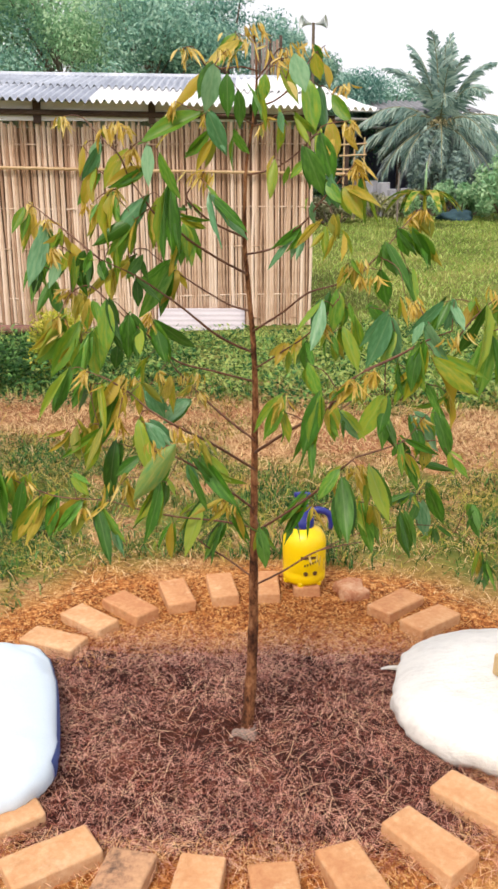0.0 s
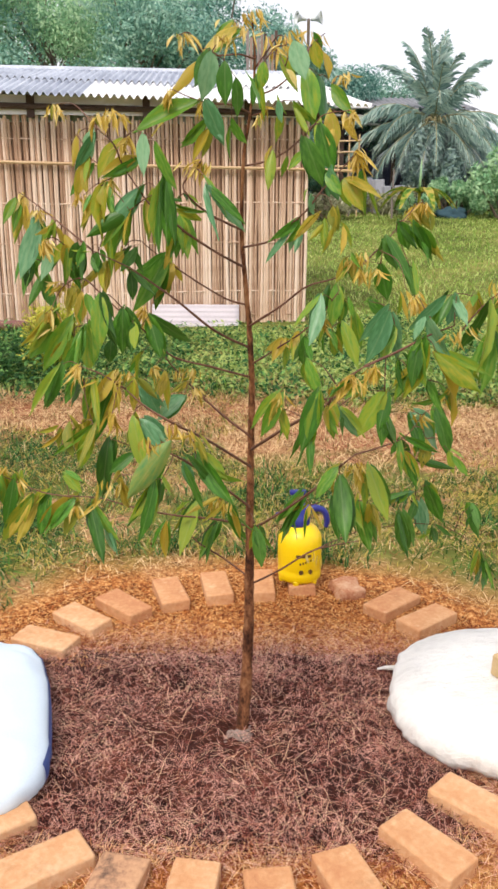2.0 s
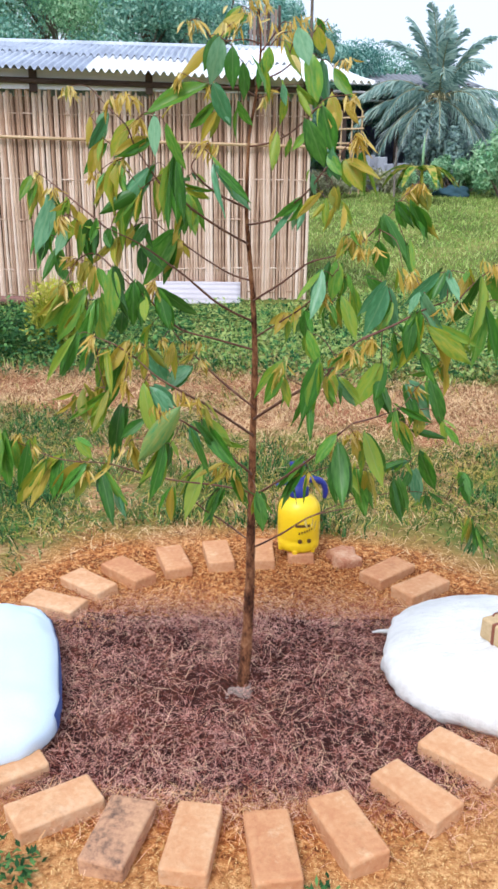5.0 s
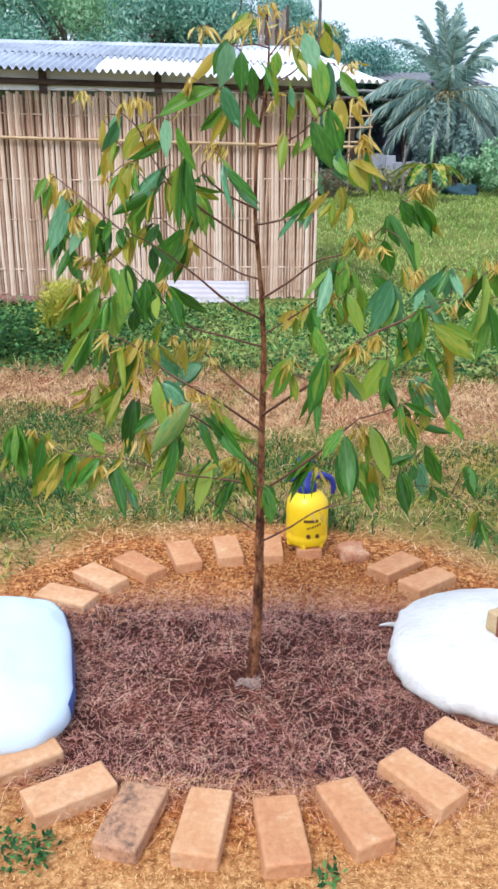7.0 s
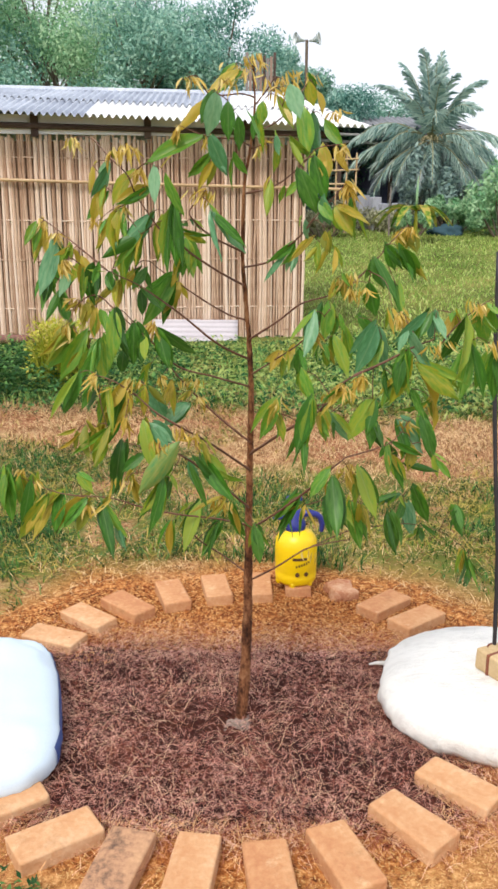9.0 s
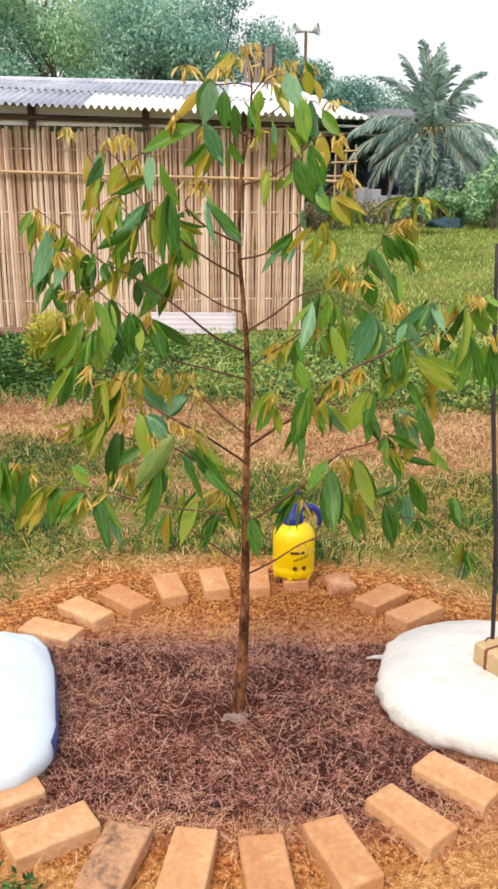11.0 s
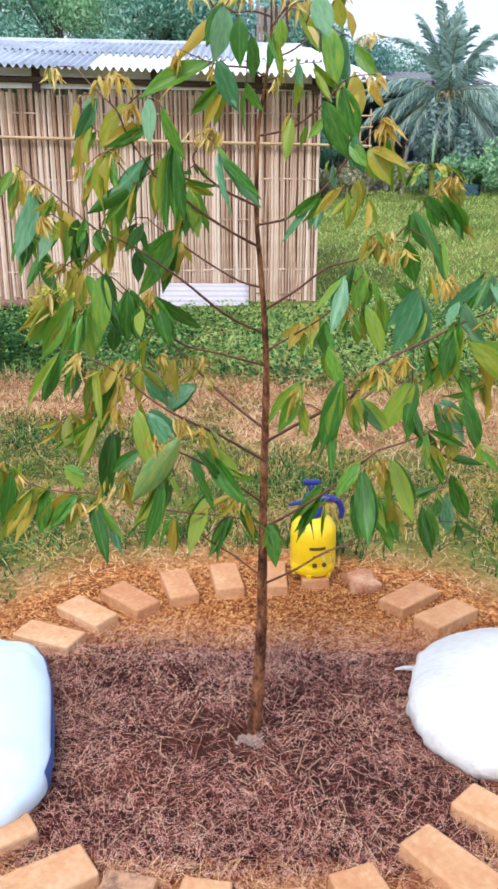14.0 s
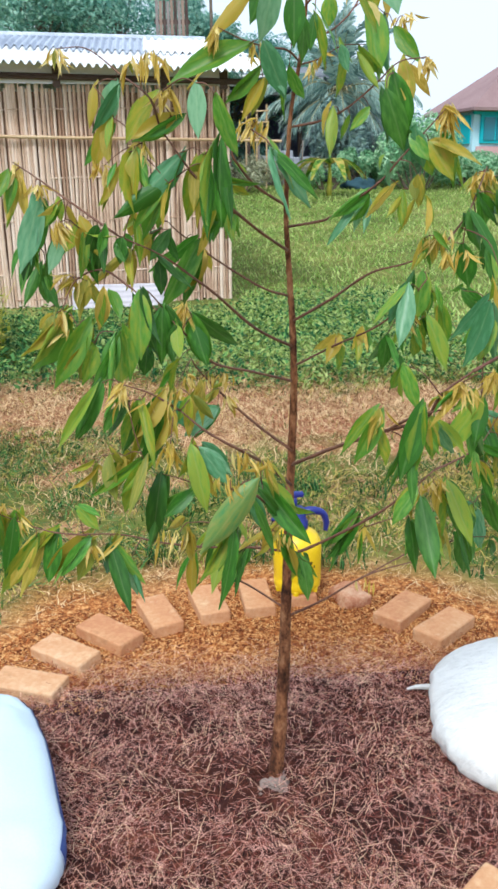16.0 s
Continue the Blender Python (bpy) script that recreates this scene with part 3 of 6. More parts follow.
def bamboo_hut():
    hut = base("bamboo_hut", -2.2, 10.6, 0.0, "bamboo-walled hut under a corrugated fibre-cement roof", "hut")
    length = math.hypot(WALL_R[0] - WALL_L[0], WALL_R[1] - WALL_L[1])
    ang = math.atan2(WALL_R[1] - WALL_L[1], WALL_R[0] - WALL_L[0])
    r = np.random.default_rng(5)
    meshes = []
    for v in range(9):
        # a split culm: bowed front, thin, with a raised node now and then
        w, h = 0.036 * r.uniform(0.65, 1.2), 2.47 + r.uniform(-0.05, 0.05)
        zs, verts, faces = [0.0], [], []
        z = r.uniform(0.15, 0.4)
        while z < h - 0.05:
            zs += [z - 0.012, z, z + 0.012]
            z += r.uniform(0.30, 0.42)
        zs.append(h)
        bow = [r.uniform(-0.006, 0.006) for _ in range(3)]
        for k, zz in enumerate(zs):
            node = 0.004 if (k % 3 == 2 and zz < h) else 0.0
            dx = bow[0] * math.sin(zz * 2.1) + bow[1] * math.sin(zz * 4.3 + 1)
            for sx, sy in ((-0.5, 0.006), (-0.3, -0.004 - node), (0.0, -0.009 - node), (0.3, -0.004 - node), (0.5, 0.006)):
                verts.append((sx * w + dx, sy, zz))
        for k in range(len(zs) - 1):
            for i in range(4):
                a = k * 5 + i
                faces.append((a, a + 1, a + 6, a + 5))
        me = bpy.data.meshes.new("bamboo_slat")
        me.from_pydata(verts, [], faces)
        me.materials.append(BAMBOO)
        meshes.append(me)
    count = int(length / 0.0365)
    for i in range(count):
        s = (i + 0.5) / count
        x, y = wall_at(s)
        ob = new("bamboo_slat", meshes[int(r.integers(9))])
        ob.matrix_basis = pose(x, y - r.uniform(0.0, 0.018), 0.02 + r.uniform(-0.02, 0.03), r.uniform(-0.2, 0.2), r.uniform(-0.45, 0.45), math.degrees(ang))
        under(ob, hut)
    # added inner lining closes the gaps, coloured as their shade; laths woven through the slats
    mx, my = wall_at(0.5)
    part("lining", box_bm(mx, my + 0.03, 1.23, length - 0.02, 0.015, 2.38, math.degrees(ang)), BAMBOO_SHADE, hut)
    for z in (0.12, 0.42, 1.02, 1.50, 2.24):
        pts, over = [], r.uniform(0, 6)
        for s in np.linspace(0.0, 0.995, 420):
            over += r.uniform(0.25, 0.50)
            px, py = wall_at(s)
            pts.append((px, py - 0.007 - 0.016 * math.sin(over), z + 0.012 * math.sin(s * 9) + r.uniform(-0.002, 0.002)))
        v, f = tube(pts, [0.008], 5)
        solid("lath", v, f, BAMBOO, hut)
    # outer rail pole that runs past the corner
    v, f = tube([(-5.2, 10.22, 2.01), (-3.1, 10.43, 1.97), (-1.2, 10.63, 1.93), (0.7, 10.83, 1.90), (1.33, 10.9, 1.885)], [0.020, 0.017], 8)
    solid("rail_pole", v, f, POLE, hut)
    # beam and posts under the eave; a whitish strip paints the light in the gap
    v, f = tube([(-5.2, 10.16, 2.62), (0.95, 10.82, 2.53)], [0.034], 8)
    solid("eave_beam", v, f, TIMBER, hut)
    for s in (0.30, 0.4445, 0.671, 0.875, 0.99):
        x, y = wall_at(s)
        part("post", box_bm(x, y - 0.085, 2.585, 0.085, 0.05, 0.25, math.degrees(ang)), TIMBER, hut)
    part("fascia", box_bm(mx, my - 0.045, 2.605, length, 0.018, 0.22, math.degrees(ang)), EAVE_LIGHT, hut)
    # side and back walls
    part("side_wall", box_bm(0.69, 12.2, 1.30, 0.03, 2.55, 2.56), BAMBOO, hut)
    part("side_wall", box_bm(-5.2, 12.0, 1.30, 0.03, 3.3, 2.56), BAMBOO, hut)
    part("back_wall", box_bm(-2.25, 13.5, 1.30, 5.9, 0.03, 2.56), BAMBOO, hut)
    # roof sheets: two courses on the front slope, plain back slope
    r = np.random.default_rng(8)
    for i, x in enumerate(np.arange(-6.01, 0.2, 0.82)):
        last = x > -0.4
        xe, xm, xr = (1.42, 1.03, 0.50) if last else (x + 0.86,) * 3
        z_tilt = -0.024 * (x + 2.2)
        ye, zm = 10.22 + 0.088 * (x + 2.2), 2.685 + z_tilt
        low = SHEET if x < -2.3 else SHEET_NEW
        sheet_mesh("roof_sheet", x, xe, ye, zm, ye + 0.95, zm + 0.275, low, hut, 0.004 * (i % 2), x1b=xm, skew=((0.088, -0.024), (0.088, -0.024)))
        sheet_mesh("roof_sheet", x, xm, ye + 0.86, zm + 0.262, 12.05, 3.195 + z_tilt * 0.7, SHEET_NEW if last else SHEET, hut, 0.012 + 0.004 * (i % 2), x1b=xr, skew=((0.088, -0.024), (0, -0.0168)))
        sheet_mesh("roof_sheet", x, min(xe, 0.6), 13.85, 2.70, 12.06, 3.185 + z_tilt * 0.7, SHEET, hut, 0.0)
    v, f = tube([(-5.55, 12.05, 3.28), (0.52, 12.05, 3.155)], [0.045], 8)
    solid("ridge_cap", v, f, SHEET, hut)
    return hut


bamboo_hut()


def leaning_sheet():
    ob = base("loose_roof_sheet", -0.66, 10.4, 0.0, "pale grey ribbed sheet leaning at the foot of the hut wall", "sheet")
    verts, faces = [], []
    for j in range(33):
        t = j / 32
        for i in range(13):
            s = i / 12
            verts.append((-1.23 + 1.08 * s, 10.33 + 0.17 * t + 0.11 * s + 0.005 * math.sin(t * 2 * math.pi * 5), 0.0 + 0.29 * t - 0.015 * s))
    for j in range(32):
        for i in range(12):
            a = j * 13 + i
            faces.append((a, a + 1, a + 14, a + 13))
    s = solid("sheet", verts, faces, LOOSE_SHEET, ob, smooth=True)
    k = s.modifiers.new("thick", "SOLIDIFY")
    k.thickness = 0.01


leaning_sheet()


def sill_log():
    v, f = tube(smooth_path([(-5.0, 9.9, 0.10), (-4.0, 9.95, 0.11), (-3.2, 10.02, 0.10), (-2.55, 10.1, 0.08)], 5), [0.07, 0.05], 10, 0.08, np.random.default_rng(2))
    tagged(solid("timber_log", v, f, SILL, smooth=True), "reddish weathered log lying at the foot of the hut wall", "log")


sill_log()

# ---- brick ring ----
def brick_mesh(name, lx, ly, lz, mat, seed, chips=0.007):
    r = np.random.default_rng(seed)
    bm = box_bm(0, 0, 0, lx, ly, lz, bevel=0.007, segments=3)
    off = r.uniform(0, 40, 3)
    for v in bm.verts:
        q = v.co * 28 + Vector(off.tolist())
        v.co += Vector((noise.noise(q), noise.noise(q + Vector((9, 0, 0))), noise.noise(q + Vector((0, 9, 0))))) * chips * 0.8
    me = bpy.data.meshes.new(name)
    bm.to_mesh(me)
    bm.free()
    me.materials.append(mat)
    return me


BRICK_MESHES = [brick_mesh("brick", 0.205, 0.102, 0.055, BRICK, s) for s in range(5)]
BRICK_PALE_MESH = brick_mesh("brick", 0.20, 0.10, 0.06, BRICK_PALE, 14)
BRICK_OLD_MESH = brick_mesh("brick", 0.205, 0.104, 0.055, BRICK_OLD, 9, 0.008)


def brick(x, y, turn, variant=0, old=False, top=0.065, tip=0.0, label="orange fired clay brick laid flat in the ring"):
    ob = new("brick", BRICK_OLD_MESH if old else BRICK_MESHES[variant % 5])
    ob.matrix_basis = pose(x, y, top - 0.0275, tip, 0, turn)
    return tagged(ob, label, "brick", "bricks of the ring")


brick(-0.648, 2.575, -22, 0)
brick(-0.556, 2.728, -40, 1)
brick(-0.432, 2.830, -45, 2)
brick(-0.275, 2.935, -73, 3)
brick(-0.107, 2.985, -80, 4)
brick(0.055, 3.005, -88, 0)
brick(0.212, 3.055, -90, 1, label="reddish clay brick laid flat under the yellow sprayer")
brick(0.525, 2.855, 43, 3)
brick(0.625, 2.728, 38, 2)
brick(-0.575, 1.735, 35, 4, label="stained orange clay brick beside the bluish sack")
brick(-0.422, 1.624, 33, 1)
brick(-0.264, 1.543, 77, 0, old=True, label="dark-stained clay brick laid flat in the ring")
brick(-0.101, 1.526, 82, 2)
brick(0.072, 1.506, 97, 3)
brick(0.240, 1.563, 112, 0)
brick(0.410, 1.678, 129, 1)
brick(0.553, 1.812, 136, 4)


def round_stone():
    bm = box_bm(0, 0, 0, 0.108, 0.125, 0.062, bevel=0.010, segments=3)
    bmesh.ops.subdivide_edges(bm, edges=bm.edges[:], cuts=1, use_grid_fill=True)
    for v in bm.verts:
        c = v.co * 24
        v.co += Vector((noise.noise(c), noise.noise(c + Vector((7, 0, 0))), noise.noise(c + Vector((0, 7, 0))))) * 0.014
    bmesh.ops.transform(bm, matrix=pose(0.378, 2.985, 0.034, 0, 4, 12), verts=bm.verts)
    tagged(part("broken_brick", bm, BRICK_RED, smooth=True), "worn reddish broken brick crusted with pale mortar", "brick")


round_stone()


# ---- sacks ----
def sack(name, cx, cy, cz, sx, sy, sz, turn, mat, label, seed, squared=3.2, stripe=None, pleats=0.0):
    r = np.random.default_rng(seed)
    off = r.uniform(0, 50, 3)
    verts, faces, nu, nv = [], [], 96, 40
    rot = Matrix.Rotation(radians(turn), 3, "Z")

    def power(c, e):
        return math.copysign(abs(c) ** e, c)

    for j in range(nv + 1):
        v = -math.pi / 2 + math.pi * j / nv
        for i in range(nu):
            u = 2 * math.pi * i / nu
            e = 2 / squared
            x, y, z = power(math.cos(v), 0.75) * power(math.cos(u), e), power(math.cos(v), 0.75) * power(math.sin(u), e), power(math.sin(v), 0.8)
            p = Vector((x * sx, y * sy, z * sz))
            q = Vector((p.x * 6 + off[0], p.y * 6 + off[1], p.z * 6 + off[2]))
            side = 1 - abs(z)
            f = 1 + 0.035 * noise.noise(q * 0.5) + 0.012 * noise.noise(q * 3) + (0.004 + pleats * (z < 0.25)) * side * math.sin(u * 47 + 5 * noise.noise(q))
            p = Vector((p.x * f, p.y * f, p.z * (1 + 0.10 * noise.noise(q * 0.6)) + 0.006 * noise.noise(q * 2.6) - 0.010 * max(0.0, 0.25 - abs(noise.noise(q * 1.1))) * 4 * (0.3 + side)))
            p = rot @ p
            verts.append((cx + p.x, cy + p.y, max(cz + p.z, 0.018)))
    for j in range(nv):
        for i in range(nu):
            a, b = j * nu + i, j * nu + (i + 1) % nu
            faces.append((a, b, b + nu, a + nu))
    ob = base(name, cx, cy, 0.02, label, "sack")
    solid("body", verts, faces, mat, ob, smooth=True)
    if stripe is not None:
        # a blue stripe down one side, darkened to paint that side's shadow
        rows = range(int(nv * 0.36), int(nv * 0.60))
        sv = [(cx + (verts[j * nu + i][0] - cx) * 1.006, cy + (verts[j * nu + i][1] - cy) * 1.006, verts[j * nu + i][2]) for j in rows for i in range(nu)]
        near = sorted((i for i in range(nu) if -0.28 < math.atan2(*(rot @ Vector((math.cos(2 * math.pi * i / nu), math.sin(2 * math.pi * i / nu), 0))).yx) < 0.9), key=lambda i: (i + nu // 2) % nu)
        sf = [(j * nu + i, j * nu + (i + 1) % nu, (j + 1) * nu + (i + 1) % nu, (j + 1) * nu + i) for j in range(len(rows) - 1) for i in near]
        used = sorted({q for g in sf for q in g})
        slot = {q: n for n, q in enumerate(used)}
        sv, sf = [sv[q] for q in used], [tuple(slot[q] for q in g) for g in sf]
        solid("stripe", sv, sf, stripe, ob, smooth=True, label="dark blue stripe with the shade of the sack's side")
    return ob


left_sack = sack("filled_sack", -0.838, 2.055, 0.085, 0.380, 0.322, 0.085, 106, SACK_BLUE, "bluish white filled woven sack lying by the bricks", 3, 4.2, STRIPE)
right_sack = sack("filled_sack", 0.945, 2.155, 0.085, 0.535, 0.345, 0.095, -15, SACK, "white filled woven sack with a tied brick on top", 7, 2.9, None, 0.006)
v, f = tube([(0.41, 2.42, 0.045), (0.435, 2.42, 0.05), (0.48, 2.40, 0.06)], [0.003, 0.006, 0.01], 6)
solid("tied_corner", v, f, SACK, right_sack)

ob = brick(0.772, 2.125, 118, 2, top=0.228, label="pale tan brick tied with wire on the white sack")
ob.data = BRICK_PALE_MESH
ob["group"] = "bricks on the sack"
strap = part("strap", box_bm(0, 0, 0, 0.011, 0.1055, 0.0655, bevel=0.002, segments=1), WIRE, label="dark rusty tie band")
strap.matrix_basis = ob.matrix_basis @ pose(0.048, 0, 0)
bpy.context.view_layer.update()
under(strap, ob)
v, f = tube(smooth_path([(0.743, 2.205, 0.16), (0.738, 2.24, 0.5), (0.715, 2.30, 0.9), (0.700, 2.34, 1.35)], 6), [0.006, 0.007, 0.0065, 0.005], 7, 0.15, rng)
tagged(solid("stake", v, f, BLACK_STAKE, smooth=True), "thin dark stake standing in a wired brick on the sack", "stake")


def wire_loop():
    pts = [(0.766 + 0.05 * math.cos(a), 2.185 + 0.04 * math.sin(a), 0.228 + 0.004 * math.sin(3 * a)) for a in np.linspace(0, 2 * math.pi, 22)]
    v1, f1 = tube(pts, [0.003], 5)
    tagged(solid("tie_wire", v1, f1, WIRE), "rusty wire looped round the brick and the stake", "wire")


wire_loop()


# ---- sprayer ----
def sprayer():
    x, y, z = 0.203, 3.035, 0.066
    ob = base("pump_sprayer", x, y, z, "yellow plastic pump sprayer with a blue head standing on a brick", "sprayer", turn=0)
    k = 0.98
    v, f = turned([(0.052 * k, 0.0), (0.074, 0.004), (0.080, 0.015), (0.081, 0.04), (0.078, 0.048), (0.081, 0.056), (0.082, 0.15), (0.079, 0.175), (0.066, 0.198), (0.045, 0.212), (0.034, 0.218), (0.034, 0.225)], x, y, z, 32)
    body = solid("tank", v, f, YELLOW, ob, smooth=True)
    for a in range(6):
        t = 2 * math.pi * a / 6 + 0.3
        v, f = turned([(0.012, -0.004), (0.014, 0.010), (0.010, 0.016)], x + 0.068 * math.cos(t), y + 0.068 * math.sin(t), z + 0.002, 10)
        solid("foot", v, f, YELLOW, body)
    v, f = turned([(0.040, 0.0), (0.042, 0.006), (0.042, 0.03), (0.036, 0.036), (0.034, 0.055), (0.028, 0.062), (0.026, 0.078)], x - 0.006, y, z + 0.213, 24)
    head = solid("pump_head", v, f, BLUE, ob, smooth=True)
    v, f = turned([(0.009, 0.0), (0.009, 0.045)], x - 0.010, y, z + 0.288, 12)
    solid("plunger", v, f, BLUE, head, smooth=True)
    part("pump_grip", box_bm(x - 0.010, y, z + 0.338, 0.062, 0.024, 0.018, bevel=0.006), BLUE, head)
    v, f = tube(smooth_path([(x - 0.02, y - 0.01, z + 0.27), (x - 0.05, y - 0.02, z + 0.268), (x - 0.092, y - 0.03, z + 0.264)], 4), [0.014, 0.008, 0.006], 10)
    solid("nozzle", v, f, BLUE, head, smooth=True)
    v, f = tube(smooth_path([(x + 0.01, y, z + 0.272), (x + 0.05, y - 0.005, z + 0.280), (x + 0.085, y - 0.005, z + 0.268), (x + 0.098, y - 0.005, z + 0.235), (x + 0.096, y - 0.005, z + 0.205)], 5), [0.015, 0.014, 0.012, 0.011, 0.008], 10)
    solid("handle", v, f, BLUE, head, smooth=True)

    def on_tank(a0, a1, z0, z1):
        verts, n = [], 6
        for i in range(n + 1):
            a = a0 + (a1 - a0) * i / n
            for zz in (z0, z1):
                verts.append((x + 0.0832 * math.cos(a), y + 0.0832 * math.sin(a), z + zz))
        return verts, [(2 * i, 2 * i + 2, 2 * i + 3, 2 * i + 1) for i in range(n)]

    v, f = on_tank(-1.78, -1.08, 0.112, 0.123)
    solid("label_bar", v, f, DARK_INK, body)
    v, f = joined(*[on_tank(-1.62 + 0.12 * i, -1.55 + 0.12 * i, 0.083 + 0.003 * i, 0.092 + 0.003 * i) for i in range(6)])
    solid("label_bar", v, f, DARK_INK, body)
    for a in (-1.55, -1.12):
        v, f = turned([(0.0085, 0.0), (0.0085, 0.004)], 0, 0, 0, 12)
        ob2 = solid("label_dot", v, f, DARK_INK)
        ob2.matrix_basis = Matrix.Translation((x + 0.0812 * math.cos(a), y + 0.0812 * math.sin(a), z + 0.055)) @ Matrix.Rotation(a, 4, "Z") @ Matrix.Rotation(math.pi / 2, 4, "Y")
        under(ob2, body)
    return ob


sprayer()


# ---- the sapling ----
def leaf_mesh(name, fold, curl, twist, mat, rows=9, blunt=0.8, droop_rim=0.0, slim=0.34):
    """A leaf of unit length and width along +Y, folded at its midrib, with a short drawn-out tip."""
    verts, faces = [], []
    for i in range(rows + 1):
        t = i / rows
        w = 0.5 * (math.sin(math.pi * t ** 0.9) ** blunt if 0 < t < 1 else 0.0) * (1 - 0.45 * max(0.0, (t - 0.72) / 0.28)) + 0.012
        y = t * (1 - 0.10 * curl * t)
        z = -curl * t * t * 0.35
        a = twist * t
        for k in (-1, -0.55, 0, 0.55, 1):
            h = abs(k) * w * fold * slim - droop_rim * (abs(k) == 1) * 0.03 + 0.035 * slim * math.sin(t * 15 + k * 2) * (abs(k) > 0.9)
            verts.append((k * w * math.cos(a), y, z + h + k * w * math.sin(a) * slim))
    for i in range(rows):
        for k in range(4):
            a = i * 5 + k
            faces.append((a, a + 1, a + 6, a + 5))
    me = bpy.data.meshes.new(name)
    me.from_pydata(verts, [], faces)
    me.materials.append(mat)
    me.polygons.foreach_set("use_smooth", [True] * len(me.polygons))
    return me


LR = np.random.default_rng(21)
LEAF_KINDS = {kind: [leaf_mesh("leaf", LR.uniform(-0.35, 0.8), LR.uniform(-0.15, 0.6), LR.uniform(-0.5, 0.5), mat, 9, LR.uniform(0.7, 0.95), LR.uniform(0, 1)) for _ in range(5)]
              for kind, mat in (("green", LEAF), ("bluish", LEAF_BLUISH), ("dark", LEAF_DARK), ("olive", LEAF_OLIVE), ("bronze", LEAF_BRONZE), ("pale", LEAF_YOUNG), ("mottled", LEAF_MOTTLED))}
NEIGHBOURS = {"green": ("green", "dark", "olive"), "bluish": ("green", "bluish", "dark"), "dark": ("dark", "green"), "olive": ("olive", "bronze", "green"), "bronze": ("bronze", "olive"), "pale": ("olive",), "mottled": ("green", "olive")}
YOUNGS = [leaf_mesh("young_leaf", LR.uniform(0.6, 2.0), LR.uniform(-0.6, 1.4), LR.uniform(-0.8, 0.8), LEAF_BRONZE if k == 3 else LEAF_YOUNG, 6, 1.0, 0.0, 0.12) for k in range(8)]


def set_leaf(me, parent, at, along, normal, length, width):
    y = Vector(along).normalized()
    z = Vector(normal)
    z = (z - y * z.dot(y)).normalized()
    x = y.cross(z)
    ob = new(me.name.split(".")[0], me)
    ob.matrix_basis = Matrix(((x.x * width, y.x * length, z.x * length, at[0]), (x.y * width, y.y * length, z.y * length, at[1]), (x.z * width, y.z * length, z.z * length, at[2]), (0, 0, 0, 1)))
    return under(ob, parent)


def limb(tree, points, r0, leaves, tufts):
    """A limb with leaves (kind, foot, tip, width) on fine twigs, and tufts (place, count) of young curled leaves."""
    path = smooth_path(points, 6)
    r0 *= 0.62
    pieces = [tube(path, [r0, r0 * 0.82, r0 * 0.62, r0 * 0.40], 7, 0.14, LR)]
    nodes = [p for p in path[len(path) // 4:]]
    feet = sorted([leaf[1] for leaf in leaves] + [tuft[0] for tuft in tufts], key=lambda q: min(np.linalg.norm(n - np.array(q)) for n in nodes))
    for q in feet:
        q = np.array(q)
        start = min(nodes, key=lambda n: np.linalg.norm(n - q))
        gap = np.linalg.norm(q - start)
        if gap > 0.004:
            twig = smooth_path([start, (start + q) / 2 + np.array((0, 0, 0.12 * gap)) + LR.normal(0, 0.05, 3) * gap, q], 4)
            pieces.append(tube(twig, [min(0.0014, 0.0008 + 0.008 * gap), 0.0006], 5))
            nodes += [p for p in twig[2:]]
    v, f = joined(*pieces)
    wood = solid("branch", v, f, TWIG, tree, smooth=True)
    for kind, foot, tip, width in leaves:
        foot, tip = np.array(foot), np.array(tip)
        foot, tip = foot + (foot - tip) * 0.05, tip + (tip - foot) * 0.14
        along = tip - foot + np.array((0, LR.normal(0, 0.25), 0)) * np.linalg.norm(tip - foot)
        normal = np.array((LR.normal(0, 0.5), -1.0, LR.uniform(-0.2, 0.8)))
        pool = LEAF_KINDS[kind]
        set_leaf(pool[int(LR.integers(len(pool)))], wood, foot, along, normal, min(0.145, np.linalg.norm(along)), min(0.038, width * 1.02))
        for _ in range(int(LR.integers(2, 5)) if foot[2] < 1.5 else int(LR.integers(0, 2))):
            mates = NEIGHBOURS[kind]
            pool = LEAF_KINDS[mates[int(LR.integers(len(mates)))]]
            along = (tip - foot) * LR.uniform(0.7, 1.0) + LR.normal(0, 0.024, 3) * (1, 1, 0.6)
            set_leaf(pool[int(LR.integers(len(pool)))], wood, foot + LR.normal(0, 0.006, 3) + np.array((0, 0.006, 0)), along, normal + LR.normal(0, 0.5, 3), min(0.125, np.linalg.norm(along)), min(0.034, width) * LR.uniform(0.5, 0.88))
    for place, count in tufts:
        place = np.array(place)
        lean = LR.normal(0, 0.45)
        reach = np.array((LR.normal(0, 0.020), LR.normal(0, 0.014), LR.uniform(-0.006, 0.012)))
        for k in range(int(count * 2.8)):
            at = place + reach * LR.uniform(-0.6, 1.0) + LR.normal(0, 0.003, 3)
            along = np.array((LR.normal(lean * 0.35, 0.30), LR.normal(-0.1, 0.28), 0.15 - LR.uniform(0.3, 1.7)))
            set_leaf(YOUNGS[int(LR.integers(8))], wood, at, along, LR.normal(0, 1, 3) + np.array((0, -0.7, 0.4)), LR.uniform(0.020, 0.046), LR.uniform(0.0034, 0.0070))
    return wood


